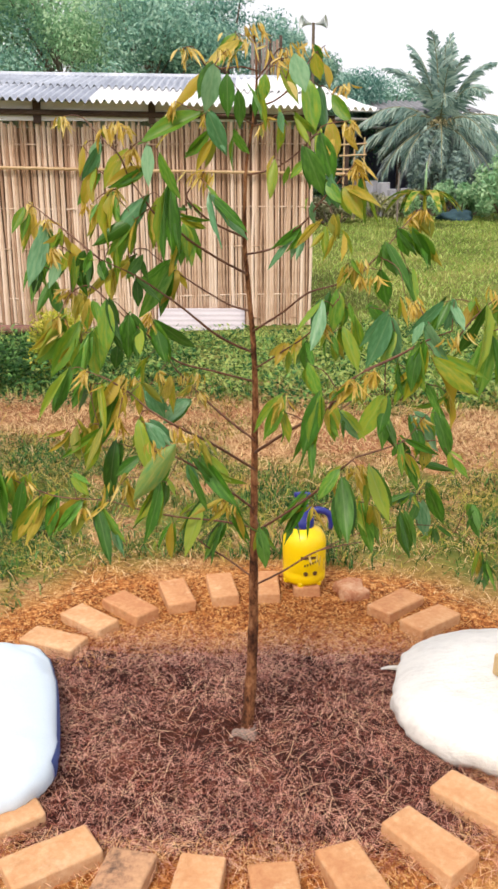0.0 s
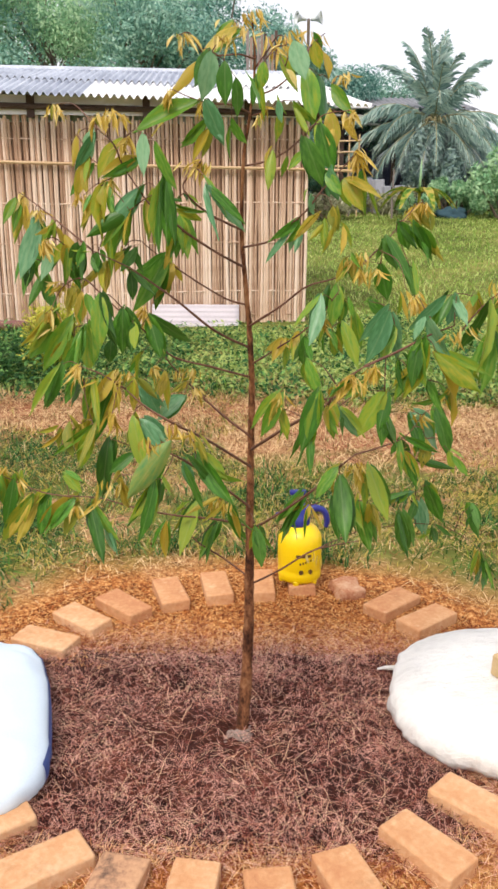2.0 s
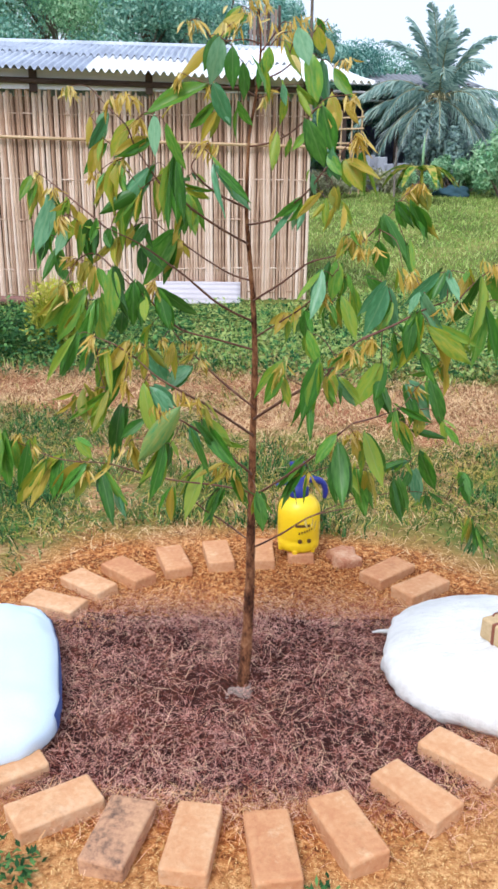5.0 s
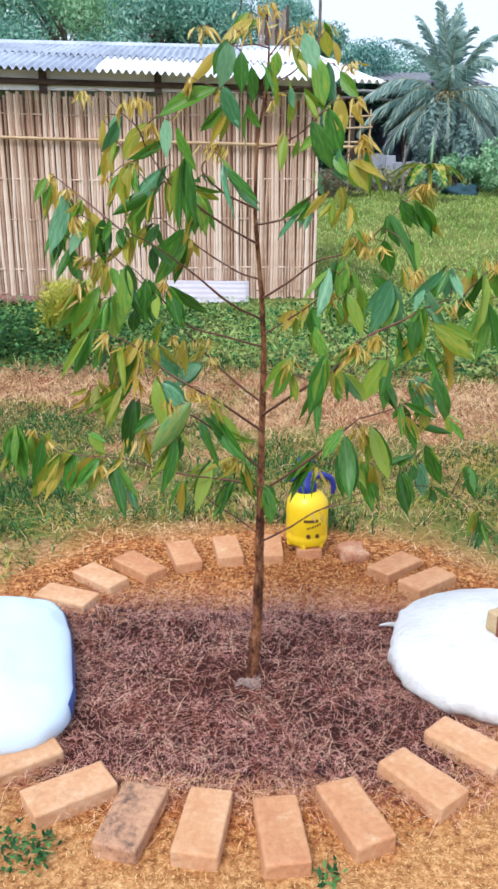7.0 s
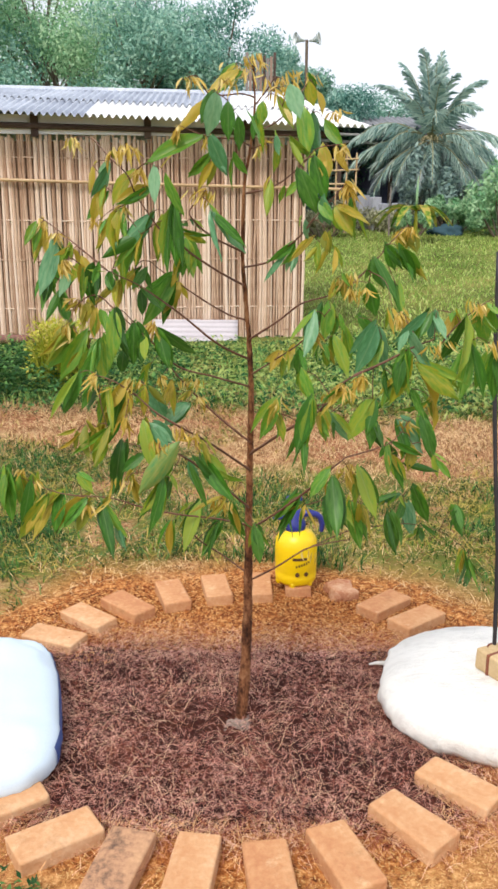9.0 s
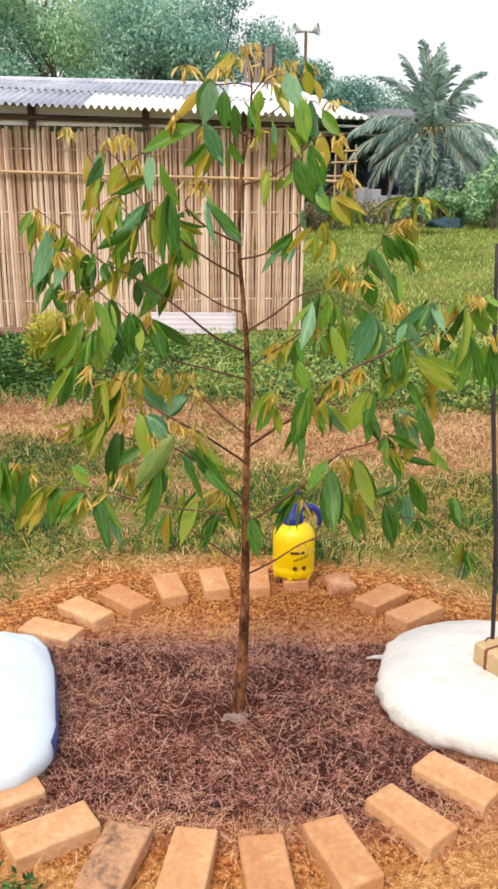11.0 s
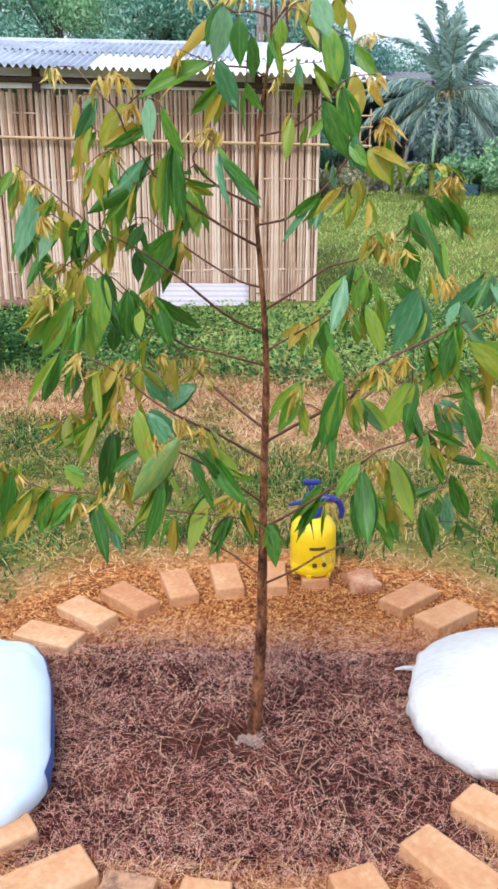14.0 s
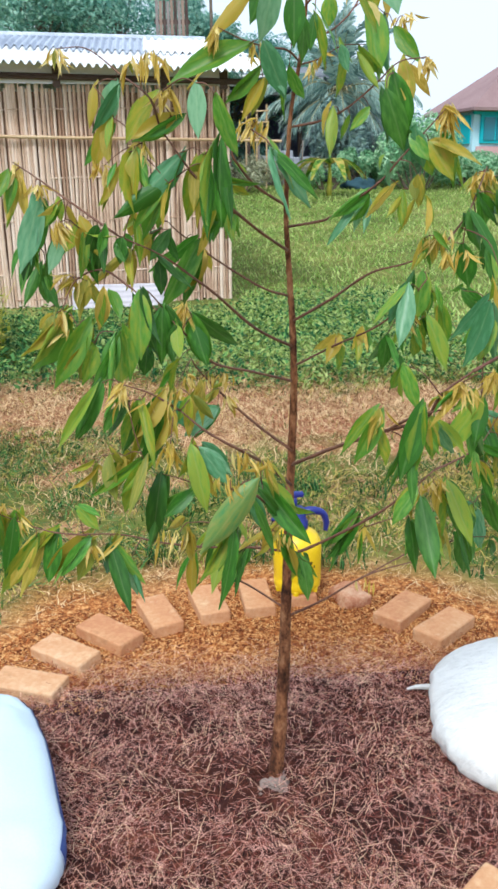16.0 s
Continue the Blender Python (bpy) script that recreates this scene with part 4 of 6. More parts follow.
def sapling():
    tree = base("sapling", -0.006, 2.140, 0.0, "young tree with drooping green and bronze leaves in a mulched bed", "sapling")
    path = smooth_path([(-0.006, 2.140, -0.03), (0.014, 2.122, 0.268), (0.019, 2.098, 0.53), (0.021, 2.069, 0.77), (0.025, 2.043, 0.99), (0.020, 2.027, 1.13), (0.011, 2.014, 1.24),
                        (0.003, 2.0, 1.35), (0.007, 1.982, 1.497), (0.021, 1.972, 1.587), (0.030, 1.961, 1.672), (0.026, 1.95, 1.755)], 12)
    v, f = tube(path, [0.0190, 0.0140, 0.0108, 0.0084, 0.0068, 0.0057, 0.0047, 0.0038, 0.0031, 0.0024, 0.0012], 12, 0.11, LR)
    solid("trunk", v, f, BARK, tree, smooth=True)
    limb(tree, [(0.03, 1.955, 1.687), (0.0, 1.92, 1.689), (-0.034, 1.86, 1.677), (-0.064, 1.82, 1.674), (-0.087, 1.8, 1.704), (-0.115, 1.8, 1.697)], 0.0030,
         [("olive", (-0.07, 1.86, 1.673), (-0.142, 1.86, 1.614), 0.028),
          ("bluish", (-0.047, 1.79, 1.672), (-0.061, 1.79, 1.596), 0.038),
          ("green", (-0.023, 1.76, 1.65), (-0.023, 1.76, 1.585), 0.03),
          ("dark", (-0.004, 1.8, 1.629), (0.004, 1.8, 1.568), 0.027),
          ("green", (-0.014, 1.86, 1.566), (0.01, 1.86, 1.523), 0.019)],
         [((-0.106, 1.8, 1.701), 6), ((-0.021, 1.8, 1.7), 4)])
    limb(tree, [(0.027, 1.955, 1.737), (0.022, 1.95, 1.754), (0.015, 1.94, 1.772)], 0.0028,
         [("olive", (0.001, 1.9, 1.728), (-0.068, 1.9, 1.685), 0.032),
          ("olive", (-0.011, 1.92, 1.749), (-0.054, 1.92, 1.709), 0.021)],
         [((0.015, 1.94, 1.769), 6), ((0.004, 1.93, 1.746), 4)])
    limb(tree, [(0.021, 1.972, 1.588), (-0.011, 1.9, 1.595), (-0.046, 1.86, 1.593), (-0.081, 1.84, 1.598), (-0.119, 1.83, 1.612)], 0.0034,
         [("olive", (-0.078, 1.84, 1.595), (-0.192, 1.84, 1.547), 0.045),
          ("olive", (-0.061, 1.84, 1.564), (-0.109, 1.84, 1.514), 0.02),
          ("olive", (-0.057, 1.84, 1.546), (-0.089, 1.84, 1.492), 0.018),
          ("bluish", (-0.061, 1.8, 1.591), (-0.031, 1.8, 1.523), 0.032)],
         [((-0.127, 1.83, 1.614), 6), ((-0.075, 1.84, 1.595), 3)])
    limb(tree, [(0.03, 1.961, 1.671), (0.055, 1.93, 1.697), (0.073, 1.9, 1.717), (0.09, 1.88, 1.712)], 0.0030,
         [("green", (0.046, 1.84, 1.662), (0.04, 1.84, 1.621), 0.025),
          ("olive", (0.076, 1.8, 1.667), (0.108, 1.8, 1.611), 0.022),
          ("bluish", (0.098, 1.74, 1.679), (0.116, 1.74, 1.624), 0.035),
          ("pale", (0.087, 1.78, 1.641), (0.106, 1.78, 1.614), 0.013),
          ("green", (0.033, 1.9, 1.647), (0.025, 1.9, 1.599), 0.016)],
         [((0.071, 1.9, 1.717), 6), ((0.089, 1.86, 1.695), 4)])
    limb(tree, [(0.025, 1.968, 1.618), (0.069, 1.95, 1.631), (0.113, 1.98, 1.67), (0.146, 2.02, 1.723), (0.176, 2.05, 1.751)], 0.0034,
         [("olive", (0.152, 2.02, 1.729), (0.162, 2.02, 1.682), 0.028),
          ("olive", (0.189, 2.0, 1.645), (0.221, 2.0, 1.591), 0.028),
          ("green", (0.13, 1.95, 1.671), (0.147, 1.95, 1.569), 0.048),
          ("bluish", (0.159, 1.95, 1.656), (0.179, 1.95, 1.574), 0.042),
          ("olive", (0.171, 2.04, 1.714), (0.19, 2.04, 1.67), 0.025)],
         [((0.154, 2.05, 1.749), 6), ((0.212, 2.03, 1.669), 5)])
    limb(tree, [(0.023, 1.972, 1.583), (0.05, 1.95, 1.589), (0.081, 1.92, 1.604), (0.117, 1.91, 1.605)], 0.0026,
         [("olive", (0.08, 1.91, 1.586), (0.075, 1.91, 1.531), 0.022),
          ("bluish", (0.075, 1.9, 1.602), (0.082, 1.9, 1.565), 0.02),
          ("olive", (0.107, 1.91, 1.603), (0.155, 1.91, 1.561), 0.021)],
         [((0.044, 1.95, 1.588), 4)])
    limb(tree, [(0.011, 1.982, 1.487), (0.057, 1.95, 1.495), (0.095, 1.93, 1.513), (0.136, 1.91, 1.547), (0.164, 1.88, 1.575), (0.214, 1.9, 1.585)], 0.0036,
         [("pale", (0.205, 1.95, 1.58), (0.235, 1.95, 1.535), 0.016),
          ("olive", (0.178, 1.9, 1.587), (0.193, 1.9, 1.519), 0.033),
          ("green", (0.156, 1.88, 1.56), (0.182, 1.88, 1.475), 0.043),
          ("dark", (0.124, 1.8, 1.526), (0.157, 1.8, 1.445), 0.036),
          ("green", (0.066, 1.91, 1.512), (0.055, 1.91, 1.447), 0.02),
          ("olive", (0.097, 1.92, 1.501), (0.09, 1.92, 1.465), 0.016),
          ("green", (0.129, 1.92, 1.513), (0.101, 1.92, 1.48), 0.017)],
         [((0.217, 1.92, 1.586), 5)])
    limb(tree, [(0.007, 2.0, 1.321), (0.06, 1.92, 1.336), (0.091, 1.88, 1.362), (0.13, 1.84, 1.396), (0.154, 1.82, 1.428), (0.187, 1.81, 1.465), (0.22, 1.81, 1.5)], 0.0040,
         [("bluish", (0.171, 1.8, 1.471), (0.184, 1.8, 1.419), 0.027),
          ("olive", (0.2, 1.82, 1.454), (0.233, 1.82, 1.402), 0.031),
          ("olive", (0.241, 1.83, 1.463), (0.238, 1.83, 1.392), 0.017),
          ("bronze", (0.178, 1.8, 1.404), (0.185, 1.8, 1.361), 0.023),
          ("olive", (0.196, 1.82, 1.375), (0.226, 1.82, 1.323), 0.019),
          ("bluish", (0.139, 1.82, 1.425), (0.146, 1.82, 1.39), 0.021),
          ("green", (0.119, 1.87, 1.38), (0.07, 1.87, 1.343), 0.02),
          ("bluish", (0.114, 1.88, 1.366), (0.102, 1.88, 1.321), 0.016),
          ("olive", (0.167, 1.84, 1.384), (0.163, 1.84, 1.33), 0.015)],
         [((0.225, 1.81, 1.5), 7), ((0.217, 1.82, 1.487), 4)])
    limb(tree, [(0.02, 2.02, 1.149), (0.085, 1.97, 1.197), (0.139, 1.92, 1.244), (0.19, 1.88, 1.263), (0.239, 1.85, 1.288)], 0.0046,
         [("bronze", (0.227, 1.84, 1.312), (0.224, 1.84, 1.268), 0.015),
          ("bronze", (0.209, 1.85, 1.304), (0.2, 1.85, 1.257), 0.014),
          ("green", (0.284, 1.87, 1.294), (0.301, 1.87, 1.227), 0.04),
          ("dark", (0.292, 1.87, 1.349), (0.319, 1.87, 1.288), 0.034)],
         [((0.241, 1.82, 1.285), 7), ((0.225, 1.84, 1.309), 5)])
    limb(tree, [(0.239, 1.85, 1.288), (0.298, 1.9, 1.338), (0.348, 1.98, 1.382), (0.4, 2.08, 1.418)], 0.0030,
         [("bronze", (0.394, 2.1, 1.405), (0.392, 2.1, 1.359), 0.023),
          ("bronze", (0.423, 2.11, 1.405), (0.433, 2.11, 1.354), 0.021),
          ("green", (0.326, 1.92, 1.376), (0.352, 1.92, 1.323), 0.032),
          ("olive", (0.354, 1.91, 1.37), (0.407, 1.91, 1.309), 0.036),
          ("dark", (0.359, 1.95, 1.282), (0.371, 1.95, 1.223), 0.017),
          ("bronze", (0.326, 1.8, 1.246), (0.342, 1.8, 1.215), 0.011)],
         [((0.41, 2.1, 1.413), 7), ((0.377, 2.08, 1.401), 4)])
    limb(tree, [(0.022, 2.035, 1.058), (0.085, 1.95, 1.113), (0.13, 1.84, 1.163), (0.166, 1.78, 1.212), (0.192, 1.77, 1.249)], 0.0036,
         [("bluish", (0.155, 1.75, 1.243), (0.135, 1.75, 1.164), 0.028),
          ("green", (0.188, 1.78, 1.26), (0.183, 1.78, 1.185), 0.033),
          ("dark", (0.205, 1.79, 1.229), (0.204, 1.79, 1.194), 0.016),
          ("green", (0.202, 1.79, 1.188), (0.231, 1.79, 1.108), 0.027),
          ("olive", (0.184, 1.79, 1.165), (0.192, 1.79, 1.114), 0.018),
          ("olive", (0.226, 1.8, 1.207), (0.241, 1.8, 1.14), 0.021),
          ("dark", (0.128, 1.76, 1.164), (0.126, 1.76, 1.105), 0.023),
          ("olive", (0.098, 1.97, 1.127), (0.07, 1.97, 1.089), 0.024),
          ("olive", (0.123, 1.9, 1.154), (0.106, 1.9, 1.121), 0.016)],
         [((0.166, 1.77, 1.196), 4), ((0.092, 1.97, 1.125), 4)])
    limb(tree, [(0.022, 2.06, 0.849), (0.086, 1.9, 0.937), (0.134, 1.76, 1.005), (0.166, 1.67, 1.049), (0.185, 1.65, 1.093), (0.23, 1.65, 1.125)], 0.0064,
         [("bluish", (0.285, 1.74, 1.214), (0.25, 1.74, 1.129), 0.044),
          ("green", (0.299, 1.75, 1.183), (0.274, 1.75, 1.127), 0.023),
          ("dark", (0.25, 1.77, 1.229), (0.272, 1.77, 1.196), 0.015),
          ("olive", (0.214, 1.63, 1.104), (0.173, 1.63, 1.081), 0.015),
          ("olive", (0.229, 1.64, 1.1), (0.197, 1.64, 1.073), 0.015),
          ("green", (0.126, 1.66, 1.137), (0.147, 1.66, 1.072), 0.022),
          ("green", (0.283, 1.74, 1.06), (0.236, 1.74, 0.97), 0.044),
          ("green", (0.283, 1.8, 1.014), (0.293, 1.8, 0.946), 0.037),
          ("bluish", (0.19, 1.7, 1.038), (0.224, 1.7, 0.979), 0.019)],
         [((0.243, 1.6, 1.133), 8), ((0.208, 1.63, 1.114), 5), ((0.177, 1.64, 1.095), 3)])
    limb(tree, [(0.23, 1.65, 1.125), (0.29, 1.67, 1.148), (0.343, 1.66, 1.179), (0.387, 1.65, 1.199)], 0.0046,
         [("bluish", (0.344, 1.65, 1.21), (0.369, 1.65, 1.145), 0.027),
          ("green", (0.34, 1.66, 1.176), (0.32, 1.66, 1.094), 0.035),
          ("olive", (0.359, 1.65, 1.149), (0.438, 1.65, 1.092), 0.038),
          ("green", (0.358, 1.7, 1.09), (0.388, 1.7, 1.032), 0.023),
          ("olive", (0.326, 1.72, 1.104), (0.303, 1.72, 1.059), 0.017),
          ("green", (0.302, 1.72, 1.127), (0.326, 1.72, 1.061), 0.021),
          ("bluish", (0.388, 1.65, 1.252), (0.381, 1.65, 1.202), 0.025),
          ("bronze", (0.402, 1.7, 1.067), (0.409, 1.7, 1.026), 0.017)],
         [((0.351, 1.77, 1.229), 7), ((0.334, 1.77, 1.241), 3), ((0.386, 1.65, 1.191), 5)])
    limb(tree, [(0.134, 1.76, 1.005), (0.146, 1.66, 1.056), (0.173, 1.64, 1.069), (0.211, 1.64, 1.076)], 0.0040,
         [("green", (0.144, 1.62, 1.09), (0.118, 1.62, 0.984), 0.034),
          ("dark", (0.13, 1.62, 1.028), (0.129, 1.62, 0.943), 0.016),
          ("green", (0.165, 1.65, 1.048), (0.178, 1.65, 0.989), 0.019),
          ("olive", (0.08, 1.6, 1.086), (0.045, 1.6, 1.013), 0.025),
          ("olive", (0.075, 1.61, 1.058), (0.091, 1.61, 1.007), 0.017)],
         [((0.077, 1.6, 1.078), 5)])
    limb(tree, [(0.398, 1.65, 1.186), (0.431, 1.66, 1.224), (0.471, 1.67, 1.257), (0.508, 1.68, 1.278)], 0.0030,
         [("bluish", (0.375, 1.68, 1.248), (0.318, 1.68, 1.191), 0.021),
          ("pale", (0.424, 1.66, 1.249), (0.416, 1.66, 1.2), 0.02),
          ("green", (0.449, 1.66, 1.243), (0.434, 1.66, 1.102), 0.035),
          ("green", (0.466, 1.67, 1.195), (0.46, 1.67, 1.088), 0.032),
          ("olive", (0.484, 1.68, 1.243), (0.508, 1.68, 1.189), 0.036),
          ("green", (0.516, 1.68, 1.173), (0.525, 1.68, 1.075), 0.03),
          ("olive", (0.511, 1.7, 1.254), (0.522, 1.7, 1.203), 0.024)],
         [((0.473, 1.67, 1.27), 6), ((0.498, 1.66, 1.191), 4)])
    limb(tree, [(0.023, 2.08, 0.636), (0.091, 1.98, 0.719), (0.157, 1.88, 0.808), (0.211, 1.83, 0.879), (0.241, 1.83, 0.905)], 0.0056,
         [("green", (0.202, 1.8, 0.886), (0.16, 1.8, 0.831), 0.026),
          ("dark", (0.207, 1.79, 0.869), (0.216, 1.79, 0.73), 0.039),
          ("green", (0.198, 1.82, 0.82), (0.21, 1.82, 0.732), 0.027),
          ("bronze", (0.25, 1.84, 0.873), (0.264, 1.84, 0.808), 0.016),
          ("green", (0.272, 1.84, 0.879), (0.308, 1.84, 0.78), 0.033),
          ("green", (0.268, 1.95, 0.76), (0.293, 1.95, 0.643), 0.034),
          ("bronze", (0.296, 1.93, 0.757), (0.306, 1.93, 0.704), 0.022),
          ("green", (0.149, 1.98, 0.762), (0.095, 1.98, 0.656), 0.021),
          ("dark", (0.127, 2.0, 0.716), (0.1, 2.0, 0.639), 0.017),
          ("bronze", (0.161, 1.98, 0.738), (0.149, 1.98, 0.69), 0.013)],
         [((0.242, 1.83, 0.888), 4), ((0.261, 1.84, 0.873), 3)])
    limb(tree, [(0.241, 1.83, 0.905), (0.317, 1.88, 0.913), (0.364, 1.92, 0.922), (0.403, 1.95, 0.961)], 0.0034,
         [("bluish", (0.379, 1.96, 0.963), (0.443, 1.96, 0.881), 0.055),
          ("dark", (0.437, 1.97, 0.97), (0.478, 1.97, 0.865), 0.046),
          ("bronze", (0.413, 1.95, 0.907), (0.412, 1.95, 0.848), 0.03),
          ("green", (0.473, 1.97, 0.872), (0.492, 1.97, 0.816), 0.021),
          ("dark", (0.347, 1.92, 0.916), (0.376, 1.92, 0.867), 0.023),
          ("olive", (0.36, 1.92, 0.887), (0.402, 1.92, 0.825), 0.023),
          ("dark", (0.395, 1.94, 0.86), (0.472, 1.94, 0.84), 0.017)],
         [((0.397, 1.95, 0.963), 4), ((0.365, 1.92, 0.897), 3)])
    limb(tree, [(0.023, 2.105, 0.478), (0.095, 2.06, 0.538), (0.166, 2.03, 0.599), (0.226, 2.04, 0.613), (0.287, 2.05, 0.62)], 0.0046,
         [],
         [((0.173, 2.03, 0.596), 2)])
    limb(tree, [(0.166, 2.03, 0.599), (0.279, 2.05, 0.643), (0.361, 2.07, 0.65), (0.448, 2.1, 0.646), (0.539, 2.13, 0.614), (0.627, 2.15, 0.548)], 0.0026,
         [("dark", (0.38, 2.04, 0.698), (0.414, 2.04, 0.553), 0.036),
          ("bluish", (0.433, 2.1, 0.707), (0.452, 2.1, 0.626), 0.048),
          ("green", (0.455, 2.1, 0.747), (0.498, 2.1, 0.655), 0.042),
          ("bluish", (0.419, 2.08, 0.737), (0.357, 2.08, 0.709), 0.02),
          ("dark", (0.476, 2.1, 0.635), (0.495, 2.1, 0.588), 0.018),
          ("olive", (0.406, 2.09, 0.743), (0.388, 2.09, 0.705), 0.016),
          ("bronze", (0.61, 2.15, 0.551), (0.62, 2.15, 0.473), 0.021),
          ("green", (0.629, 2.15, 0.523), (0.639, 2.15, 0.442), 0.027),
          ("green", (0.575, 2.13, 0.679), (0.606, 2.13, 0.605), 0.043)],
         [])
    limb(tree, [(0.022, 2.075, 0.684), (0.03, 2.04, 0.677), (0.035, 2.02, 0.671)], 0.0022,
         [("dark", (0.034, 2.01, 0.671), (0.056, 2.01, 0.586), 0.032),
          ("olive", (0.03, 2.02, 0.667), (0.022, 2.02, 0.607), 0.016)],
         [])
    limb(tree, [(0.004, 2.0, 1.357), (-0.059, 1.9, 1.389), (-0.096, 1.84, 1.422), (-0.107, 1.83, 1.445), (-0.083, 1.82, 1.471), (-0.071, 1.82, 1.488)], 0.0042,
         [("bluish", (-0.055, 1.74, 1.441), (0.005, 1.74, 1.368), 0.027),
          ("olive", (-0.126, 1.85, 1.4), (-0.077, 1.85, 1.378), 0.015),
          ("dark", (-0.108, 1.84, 1.429), (-0.096, 1.84, 1.416), 0.009)],
         [((-0.071, 1.82, 1.485), 7)])
    limb(tree, [(0.005, 2.0, 1.28), (-0.05, 1.92, 1.315), (-0.104, 1.85, 1.355), (-0.134, 1.82, 1.383), (-0.166, 1.8, 1.406), (-0.19, 1.8, 1.438), (-0.216, 1.8, 1.475)], 0.0046,
         [("olive", (-0.218, 1.8, 1.525), (-0.268, 1.8, 1.464), 0.031),
          ("olive", (-0.19, 1.8, 1.494), (-0.253, 1.8, 1.464), 0.025),
          ("bluish", (-0.166, 1.71, 1.527), (-0.166, 1.71, 1.463), 0.029),
          ("green", (-0.141, 1.68, 1.508), (-0.118, 1.68, 1.434), 0.027),
          ("green", (-0.131, 1.75, 1.454), (-0.14, 1.75, 1.345), 0.024),
          ("bluish", (-0.182, 1.8, 1.442), (-0.252, 1.8, 1.373), 0.04),
          ("olive", (-0.153, 1.79, 1.437), (-0.185, 1.79, 1.344), 0.037),
          ("green", (-0.121, 1.9, 1.387), (-0.102, 1.9, 1.314), 0.028),
          ("olive", (-0.129, 1.9, 1.354), (-0.154, 1.9, 1.308), 0.017)],
         [((-0.243, 1.82, 1.456), 6), ((-0.21, 1.78, 1.524), 5), ((-0.304, 1.85, 1.425), 5)])
    limb(tree, [(-0.216, 1.8, 1.475), (-0.23, 1.78, 1.515), (-0.27, 1.82, 1.55), (-0.322, 1.9, 1.596), (-0.372, 1.95, 1.603)], 0.0028,
         [("bluish", (-0.277, 1.84, 1.545), (-0.304, 1.84, 1.484), 0.037),
          ("olive", (-0.311, 1.85, 1.537), (-0.327, 1.85, 1.485), 0.021),
          ("olive", (-0.287, 1.85, 1.494), (-0.321, 1.85, 1.427), 0.026),
          ("olive", (-0.254, 1.82, 1.445), (-0.266, 1.82, 1.354), 0.029),
          ("olive", (-0.207, 1.8, 1.397), (-0.251, 1.8, 1.319), 0.031),
          ("olive", (-0.279, 1.84, 1.424), (-0.312, 1.84, 1.367), 0.014),
          ("olive", (-0.143, 1.8, 1.425), (-0.176, 1.8, 1.402), 0.02)],
         [((-0.372, 1.95, 1.601), 6), ((-0.246, 1.75, 1.563), 7), ((-0.213, 1.76, 1.566), 4)])
    limb(tree, [(0.015, 2.02, 1.195), (-0.032, 2.02, 1.209), (-0.091, 2.01, 1.244), (-0.147, 2.0, 1.283), (-0.188, 1.98, 1.315), (-0.209, 1.96, 1.336)], 0.0040,
         [("green", (-0.156, 1.95, 1.302), (-0.222, 1.95, 1.19), 0.055),
          ("dark", (-0.226, 1.92, 1.274), (-0.221, 1.92, 1.222), 0.023),
          ("olive", (-0.147, 2.0, 1.285), (-0.175, 2.0, 1.225), 0.03),
          ("dark", (-0.207, 1.88, 1.326), (-0.239, 1.88, 1.284), 0.024),
          ("bronze", (-0.24, 1.9, 1.317), (-0.253, 1.9, 1.28), 0.016)],
         [])
    limb(tree, [(0.022, 2.03, 1.097), (-0.055, 1.98, 1.143), (-0.13, 1.92, 1.213), (-0.179, 1.89, 1.254), (-0.224, 1.86, 1.288), (-0.29, 1.85, 1.32)], 0.0050,
         [("bronze", (-0.269, 1.88, 1.294), (-0.28, 1.88, 1.235), 0.018),
          ("dark", (-0.283, 1.85, 1.317), (-0.293, 1.85, 1.279), 0.029),
          ("dark", (-0.314, 1.85, 1.327), (-0.325, 1.85, 1.265), 0.026),
          ("olive", (-0.35, 1.86, 1.332), (-0.336, 1.86, 1.269), 0.031),
          ("olive", (-0.339, 1.87, 1.322), (-0.338, 1.87, 1.276), 0.02),
          ("olive", (-0.261, 1.88, 1.355), (-0.272, 1.88, 1.315), 0.018)],
         [((-0.375, 1.82, 1.343), 8)])
    limb(tree, [(-0.29, 1.85, 1.32), (-0.364, 1.91, 1.37), (-0.418, 1.94, 1.408), (-0.458, 1.96, 1.434)], 0.0034,
         [("bronze", (-0.454, 1.95, 1.419), (-0.472, 1.95, 1.351), 0.031),
          ("olive", (-0.388, 1.92, 1.367), (-0.415, 1.92, 1.333), 0.021),
          ("bluish", (-0.416, 1.93, 1.377), (-0.448, 1.93, 1.274), 0.039),
          ("dark", (-0.44, 1.95, 1.302), (-0.454, 1.95, 1.246), 0.023),
          ("bluish", (-0.38, 1.9, 1.325), (-0.402, 1.9, 1.267), 0.023),
          ("dark", (-0.427, 2.02, 1.257), (-0.435, 2.02, 1.188), 0.026),
          ("olive", (-0.371, 1.9, 1.365), (-0.359, 1.9, 1.328), 0.014)],
         [((-0.455, 1.96, 1.43), 6), ((-0.422, 1.94, 1.396), 5)])
